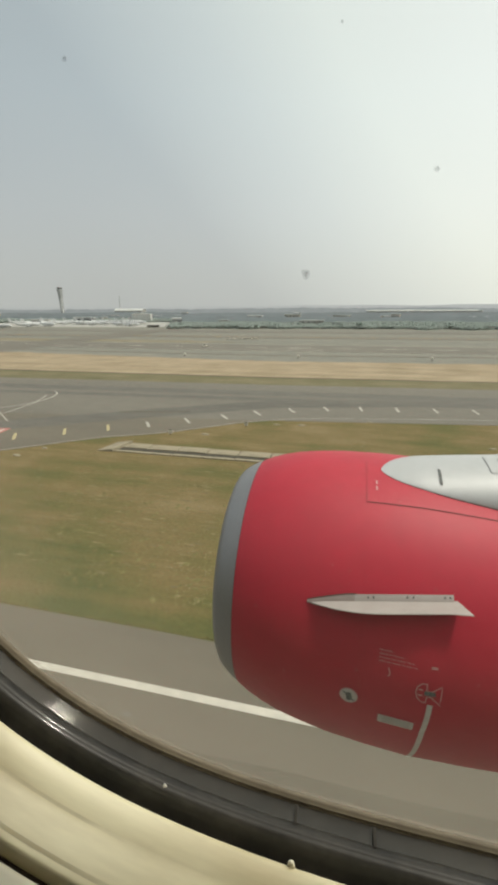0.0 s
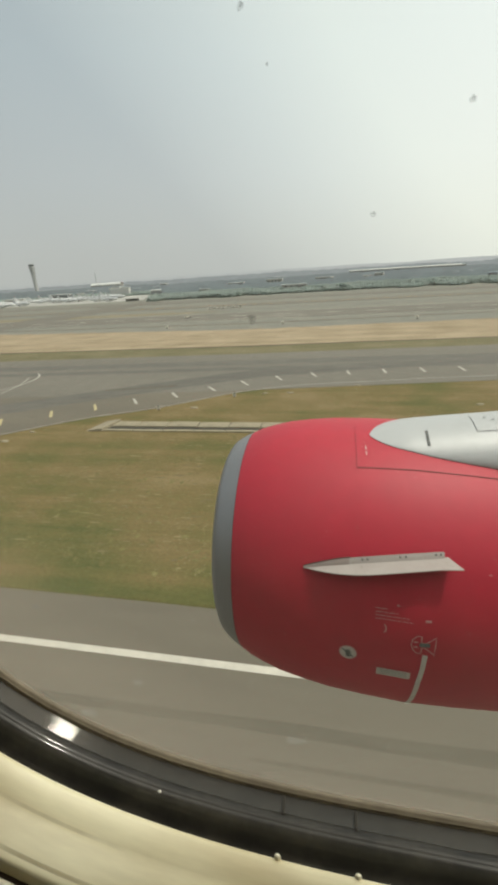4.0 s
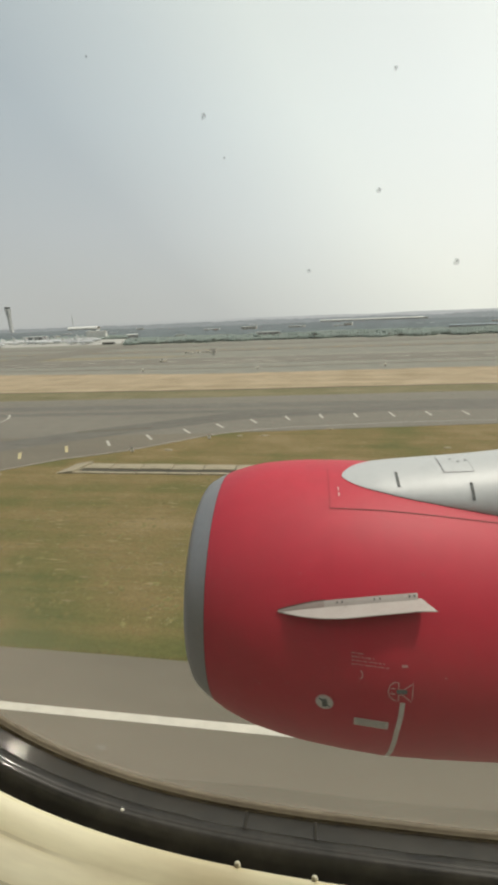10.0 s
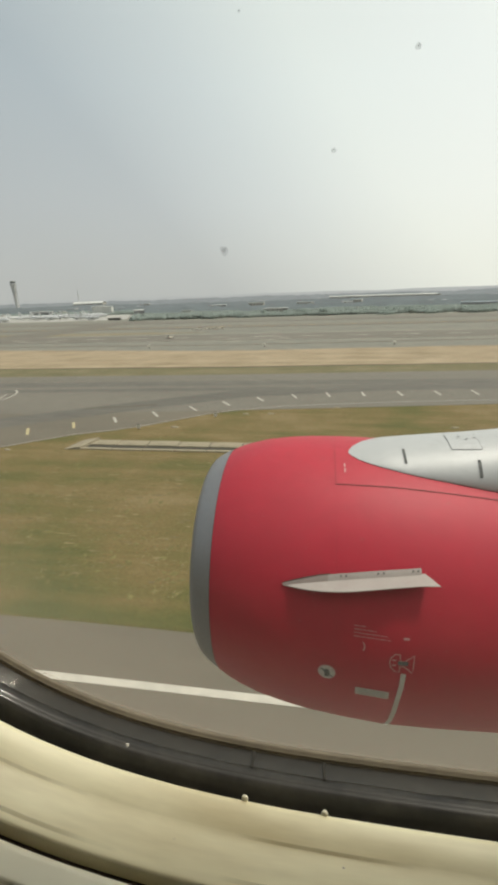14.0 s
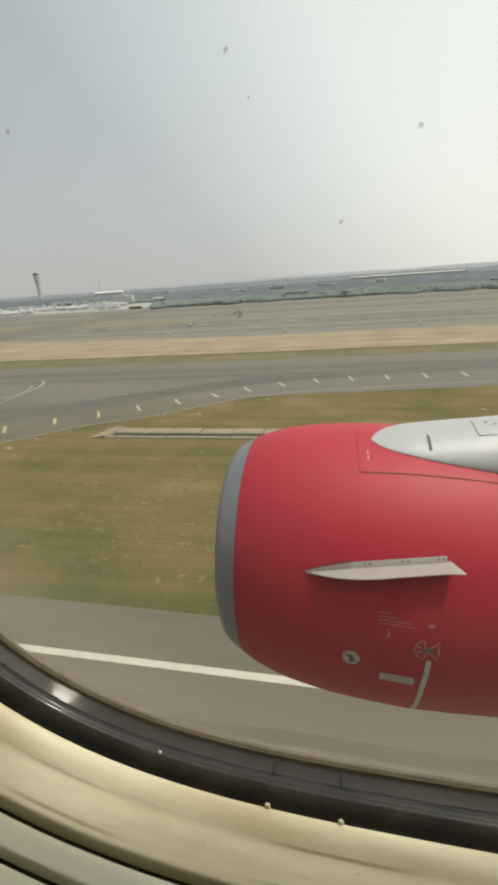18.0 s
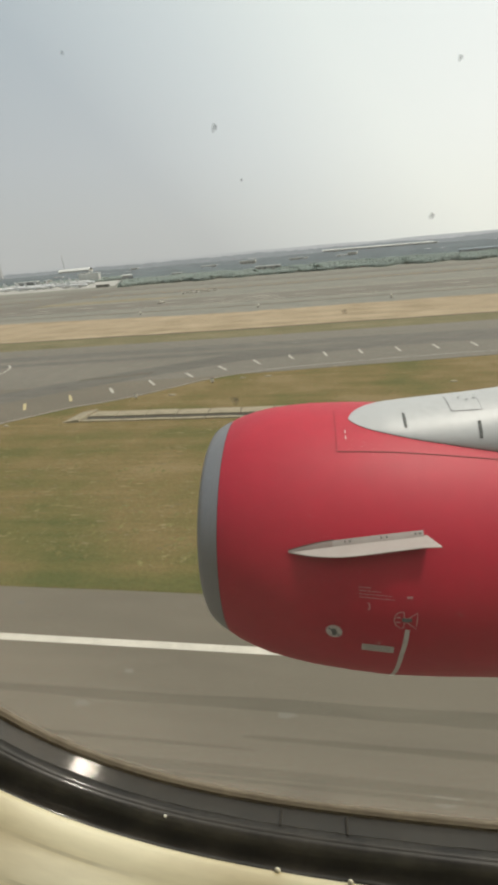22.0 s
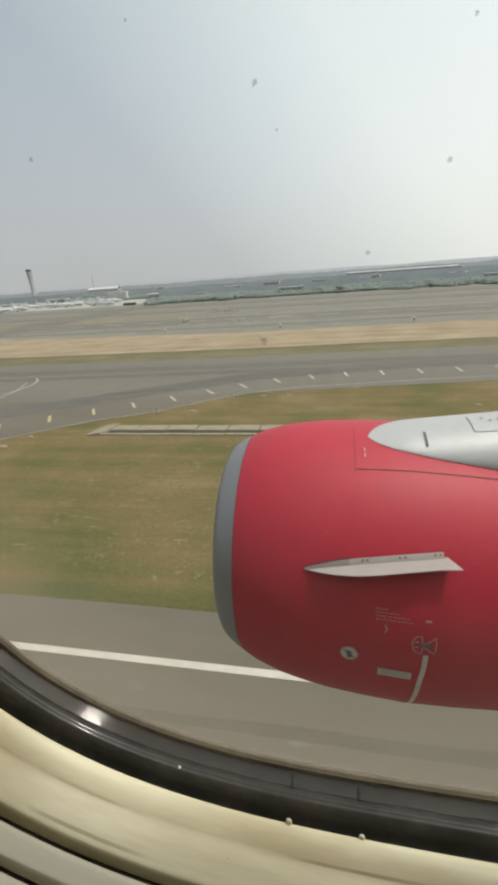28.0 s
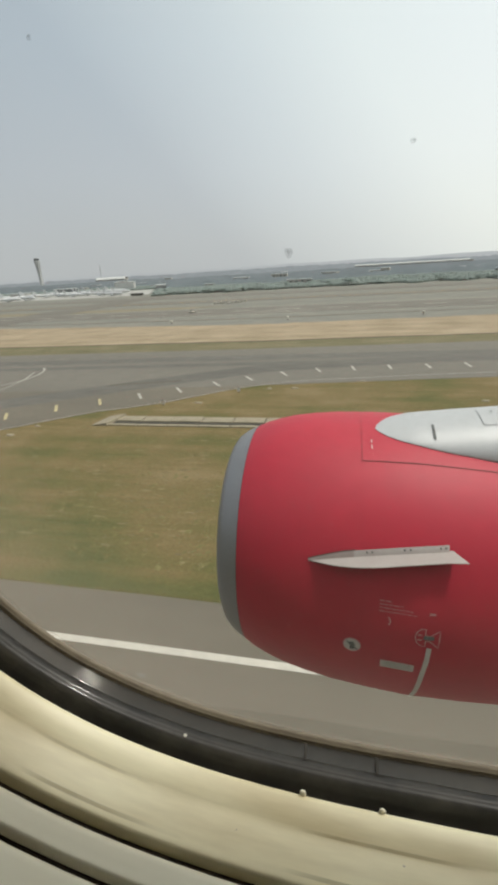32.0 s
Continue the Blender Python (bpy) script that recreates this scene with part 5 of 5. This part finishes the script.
# wing and pylon above and behind the engine, and the fuselage skin round the cabin
sec = lambda y, x0, x1, z, th: [(x0 + (x1 - x0) * q, y, z + th * k) for q, k in ((0, 0), (0.08, 0.55), (0.3, 1), (0.65, 0.7), (1, 0), (0.65, -0.3), (0.3, -0.6), (0.08, -0.4))]
wing = mesh("wing", *loft([sec(0.2, 3.0, 10.2, -1.55, 0.55), sec(4.0, 4.4, 10.0, -1.25, 0.42), sec(9.0, 6.9, 10.6, -0.8, 0.28), sec(15.6, 10.3, 12.0, -0.25, 0.14)]), SILVER, aircraft, "grey metal wing", smooth=True)
mesh("pylon", *loft([[(x, 3.62 + w, z0), (x, 3.62 - w, z0), (x, 3.62 - w, z1), (x, 3.62 + w, z1)] for x, w, z0, z1 in ((1.9, 0.16, -1.75, -1.05), (3.0, 0.2, -2.0, -1.05), (4.6, 0.22, -2.0, -1.1), (6.5, 0.12, -1.7, -1.25))]), SILVER, aircraft)
# ---- cabin window ----
WX, WA, WB, WT, WN = 0.05, 0.265, 0.2245, 0.36, 2.8


def outline(off, y, n=120):
    """The window's rounded outline, off metres outside the trim's edge, at depth y."""
    pts = []
    for i in range(n):
        t = 2 * math.pi * i / n
        c, s = math.cos(t), math.sin(t)
        a, b = WA + off, (WT if s > 0 else WB) + off
        pts.append((WX + a * math.copysign(abs(c) ** (2 / WN), c), y, b * math.copysign(abs(s) ** (2 / WN), s)))
    return pts


window = tagged(new("window_1"), "rounded cabin window with cream trim and black seal", "window", kind="structure")
window.matrix_basis = pose(0, 0, EYE, BANK)
mesh("trim_ring", *loft([outline(o, y) for o, y in ((0.030, 0.119), (0.006, 0.1205), (0.0003, 0.120), (-0.0013, 0.1187), (-0.0013, 0.117), (0.0002, 0.1125), (0.0018, 0.1092), (0.0021, 0.1086), (0.0026, 0.1060), (0.0036, 0.0990), (0.00416, 0.0940), (0.00426, 0.0931), (0.00436, 0.0928), (0.0046, 0.0923), (0.0056, 0.0920), (0.016, 0.0918))], caps=False), TRIM, window, "cream plastic window trim", smooth=True)
mesh("trim_gap", *loft([outline(0.0125, y) for y in (0.0925, 0.0865)], caps=False), GAP, window, "dark joint between the trim pieces")
mesh("trim_ring", *loft([outline(o, y) for o, y in ((0.018, 0.0893), (0.0090, 0.0892), (0.0079, 0.0887), (0.0076, 0.0877), (0.0077, 0.0866), (0.0086, 0.0835), (0.00905, 0.0814), (0.0092, 0.0807), (0.00932, 0.0804), (0.0098, 0.0799), (0.0120, 0.0797), (0.020, 0.0796))], caps=False), LINING, window, "pale plastic window surround", smooth=True)
mesh("trim_gap", *loft([outline(0.0168, y) for y in (0.0803, 0.0745)], caps=False), GAP, window)
seal_rings = []
for k, (o, y) in enumerate(((0.034, 0.1195), (0.031, 0.124), (0.0275, 0.1255), (0.0262, 0.1275), (0.0275, 0.1295), (0.0300, 0.1310), (0.0295, 0.1335), (0.0262, 0.1350), (0.0225, 0.1362), (0.0190, 0.1375), (0.0172, 0.1395), (0.0172, 0.1412))):
    ring_k = []
    for i, (x, yy, z) in enumerate(outline(o, y, 360)):
        crumb = 0.0013 * noise.noise((i * 0.55, k * 0.9, 4)) * min(1.0, max(0.0, (x + 0.10) / 0.12)) if 3 < k < 10 else 0.0
        ring_k.append((x, yy + crumb * 0.6, z + crumb))
    seal_rings.append(ring_k)
lip_rings = [outline(0.0186, 0.1404, 480), outline(0.0176, 0.1412, 480), [(x, y + (0.0011 * noise.noise((i * 0.21, 1, 5)) + 0.0007 * noise.noise((i * 0.7, 2, 5))) * min(1.0, max(0.12, (x + 0.10) / 0.10)), z) for i, (x, y, z) in enumerate(outline(0.0177, 0.1458, 480))], outline(0.0190, 0.1462, 480)]
mesh("seal_lip", *loft(lip_rings, caps=False), RUBBER, window, "black crumbling lip of the seal", smooth=True)
mesh("seal", *loft(seal_rings, caps=False), RUBBER, window, "shiny black rubber seal with crumbling edge", smooth=True)
ridges = [(0.0182 + 0.0016 * k / 88 + 0.000048 * math.sin(k * math.pi / 2), 0.1424 + 0.0128 * k / 88) for k in range(89)]
mesh("spacer", *loft([outline(o, y, 200) for o, y in [(0.0215, 0.1404), (0.0188, 0.1416)] + ridges + [(0.0206, 0.1557)]], caps=False), SPACER, window, "dark grey ribbed spacer ring", smooth=True)
mesh("frame_rim", *loft([outline(o, y) for o, y in ((0.0225, 0.1560), (0.0206, 0.1550), (0.0194, 0.1549), (0.0191, 0.1555), (0.0187, 0.1556), (0.0183, 0.1551), (0.0178, 0.1553), (0.0175, 0.1561), (0.0171, 0.1562), (0.0167, 0.1566), (0.0164, 0.1574), (0.0172, 0.1586), (0.0215, 0.1590))], caps=False), RIM, window, "scuffed beige-grey outer frame rim", smooth=True)
pane_edge = loft([outline(o, y) for o, y in ((0.0185, 0.1579), (0.0150, 0.1579), (0.0142, 0.1583), (0.0146, 0.1588), (0.0185, 0.1589))], caps=False)
mesh("pane_edge", *pane_edge, BEVEL, window, "hazed bevelled edge of the acrylic pane").visible_shadow = False
pane = mesh("pane", outline(0.0165, 0.1584), [tuple(range(120))], PANE, window, "clear acrylic pane with a thin film of dust")
pane.visible_shadow = False
for o, ya, yb in ((0.0019, 0.1090, 0.1078), (0.0040, 0.0960, 0.0946)):
    mesh("stain", *loft([outline(o - 0.0002, ya), outline(o + 0.0000, yb)], caps=False), STAIN, window, "faint brown stain along the trim")
for x, z in ((-0.0203, -0.2172), (0.0130, -0.2193)):
    k = [[(x + r * math.cos(q), 0.1195 + r * 0.6 * math.sin(q), z - 0.003 + h) for q in (0.785 * i for i in range(8))] for r, h in ((0.0014, -0.003), (0.0014, 0.0004), (0.0011, 0.0012), (0.0004, 0.0016))]
    mesh("stud", *loft(k), KNOB, window, "small cream stud on the trim's edge", smooth=True)
for x, z in ((-0.0215, -0.2396), (0.0140, -0.2414)):
    mesh("lug", *box(x, 0.1490, z, 0.0014, 0.0080, 0.0006, 0.0002), LUG, window, "small dark spacer lug")
fl = [(-0.0800, 0.1350, -0.2210)]
for x, y, z in fl:
    mesh("fleck", *loft([[(x + r * math.cos(q), y, z + r * math.sin(q)) for q in (1.047 * i for i in range(6))] for r, y in ((0.0006, 0.1355), (0.001, 0.135), (0.0004, 0.1345))]), FLECK_WHITE, window)
rnd = random.Random(14)
def blot(x, z, r, k, mat, y):
    """An uneven spot of dirt on the pane."""
    n = 36
    pts = []
    for i in range(n):
        a = 2 * math.pi * i / n
        q = r * (0.80 + 0.10 * math.cos(3 * a + k) + 0.45 * noise.noise((1.6 * math.cos(a), 1.6 * math.sin(a), k)))
        pts.append((x + q * math.cos(a), y, z + q * math.sin(a)))
    mesh("smudge", pts, [tuple(range(n))], mat, window, "small grey smudge on the pane").visible_shadow = False


for x, z, r, k in ((-0.027, -0.004, 0.0018, 4.71), (-0.0255, 0.0742, 0.0011, 0.4), (0.0332, 0.0478, 0.0010, 2.2), (0.0098, 0.0236, 0.0010, 4.0), (0.0600, 0.0240, 0.0013, 1.0), (-0.0192, 0.0614, 0.0005, 3.0), (0.0367, 0.0816, 0.0008, 5.0), (-0.0650, 0.0950, 0.0006, 2.0), (-0.1070, 0.0627, 0.0009, 2.6)):
    blot(x, z, r, k, SMUDGE, 0.1582)
    blot(x + r * 0.1, z + r * 0.15, r * 0.55, k + 0.2, SMUDGE, 0.1580)
for i in range(95):
    x, z, r = (rnd.gauss(0.015, 0.035), rnd.gauss(-0.125, 0.028), rnd.uniform(0.00012, 0.0004)) if i < 70 else (rnd.uniform(-0.16, 0.10), rnd.uniform(-0.2, -0.08), rnd.uniform(0.0002, 0.0005))
    if i % 17 == 0:
        r *= 2.2
    mesh("fleck", [(x + r * rnd.uniform(0.5, 1.2) * math.cos(0.785 * k), 0.1583, z + r * rnd.uniform(0.5, 1.3) * math.sin(0.785 * k)) for k in range(8)], [tuple(range(8))], DUSTFLECK, window)

for x, y, w in ((-0.047, 0.1030, 0.0011), (0.02, 0.1045, 0.0005), (-0.09, 0.0985, 0.0006)):
    z = min(p[2] for p in outline(0.0032 - 0.0004, y) if abs(p[0] - x) < 0.012)
    mesh("speck", [(x + w * math.cos(0.785 * k) * (1.0 + 0.3 * math.sin(5 * k)), y + 0.5 * w * math.sin(0.785 * k), z + 0.0010) for k in range(8)], [tuple(range(8))], FLANGE, window, "dark speck on the trim")

# sidewall lining, fuselage skin and the closed cabin behind the camera
def frame_to(rect_pts, ring_pts):
    """A plate between a rounded hole and a rectangle."""
    n = len(ring_pts)
    x0, x1, z0, z1, fy = rect_pts
    outer = []
    for x, y, z in ring_pts:
        dx, dz = x - WX, z - 0.02
        k = min(((x1 if dx > 0 else x0) - WX) / dx if abs(dx) > 1e-6 else 1e9, ((z1 if dz > 0 else z0) - 0.02) / dz if abs(dz) > 1e-6 else 1e9)
        px, pz = WX + dx * k, 0.02 + dz * k
        outer.append((px, fy(pz), pz))
    return loft([ring_pts, outer], caps=False)


mesh("trim_ring", *loft([outline(o, y) for o, y in ((0.024, 0.0772), (0.0134, 0.0771), (0.0124, 0.0765), (0.0122, 0.0756), (0.0124, 0.0742), (0.0160, 0.0560), (0.0200, 0.0440), (0.0262, 0.0382))], caps=False), LINING, window, "cream plastic surround that flares into the sidewall", smooth=True)
wall = tagged(mesh("wall_cabin", *frame_to((-1.2, 1.4, -0.9, 0.75, lambda z: 0.030 - 0.18 * z * z), outline(0.0260, 0.0380)), LINING, at=pose(0, 0, EYE, BANK)), "pale plastic cabin sidewall lining", "wall", kind="structure")
CY, CZ, CR = -1.665, -0.15, 1.86
skin_y = lambda z: CY + math.sqrt(CR * CR - (z - CZ) ** 2)
mesh("fuselage_panel", *frame_to((-1.2, 1.4, -0.9, 0.75, skin_y), outline(0.032, 0.1640)), SKIN, aircraft, "grey fuselage skin round the window", smooth=True)
a_lo, a_hi = math.degrees(math.asin((-0.9 - CZ) / CR)), math.degrees(math.asin((0.75 - CZ) / CR))


def skin(name, x0, x1, a0, a1, label, r=CR, mat=SKIN):
    """Fuselage skin from angle a0 to a1, with openings of the other, unseen cabin windows, added to let daylight in."""
    nx, na = max(1, round((x1 - x0) / 0.25)), round((a1 - a0) / 4)
    at = lambda i, j: (x0 + (x1 - x0) * i / nx, CY + r * math.cos(radians(a0 + (a1 - a0) * j / na)), CZ + r * math.sin(radians(a0 + (a1 - a0) * j / na)))
    v = [at(i, j) for i in range(nx + 1) for j in range(na + 1)]
    f = []
    for i in range(nx):
        for j in range(na):
            m = (a0 + (a1 - a0) * (j + 0.5) / na) % 360
            if i % 2 and (m > 358 or m < 13 or 167 < m < 182):
                continue
            f.append((i * (na + 1) + j, i * (na + 1) + j + 1, (i + 1) * (na + 1) + j + 1, (i + 1) * (na + 1) + j))
    return mesh(name, v, f, mat, aircraft, label, smooth=True)


skin("fuselage", -1.2, 1.4, a_hi, 360 + a_lo, "grey fuselage skin")
skin("fuselage", -6.0, -1.2, 0, 360, "grey fuselage skin")
skin("fuselage", 1.4, 14.0, 0, 360, "grey fuselage skin")
# unseen inner lining, added to bounce daylight onto the window trim
skin("cabin_bounce_shell", -1.2, 1.4, a_hi + 2, 358 + a_lo, "unseen pale lining added to bounce light in the cabin", 1.80, LINING)
skin("cabin_bounce_shell", -6.0, -1.2, 0, 360, "unseen pale lining added to bounce light in the cabin", 1.80, LINING)
skin("cabin_bounce_shell", 1.4, 14.0, 0, 360, "unseen pale lining added to bounce light in the cabin", 1.80, LINING)
nose = [(-6.0, 1.86, 0), (-7.6, 1.72, -0.05), (-9.2, 1.2, -0.25), (-10.2, 0.5, -0.45), (-10.4, 0.05, -0.5)]
mesh("nose", *loft([[(x, CY + r * math.cos(6.2832 * i / 48), CZ + dz + r * math.sin(6.2832 * i / 48)) for i in range(48)] for x, r, dz in nose]), SKIN, aircraft, smooth=True)
tail = [(14.0, 1.86, 0), (18.0, 1.6, 0.2), (23.0, 0.8, 0.8), (26.0, 0.2, 1.1)]
mesh("tail_cone", *loft([[(x, CY + r * math.cos(6.2832 * i / 48), CZ + dz + r * math.sin(6.2832 * i / 48)) for i in range(48)] for x, r, dz in tail]), SKIN, aircraft, smooth=True)
mesh("cabin_floor", *box(2.0, CY, -1.25, 15, 3.0, 0.06), LINING, aircraft)
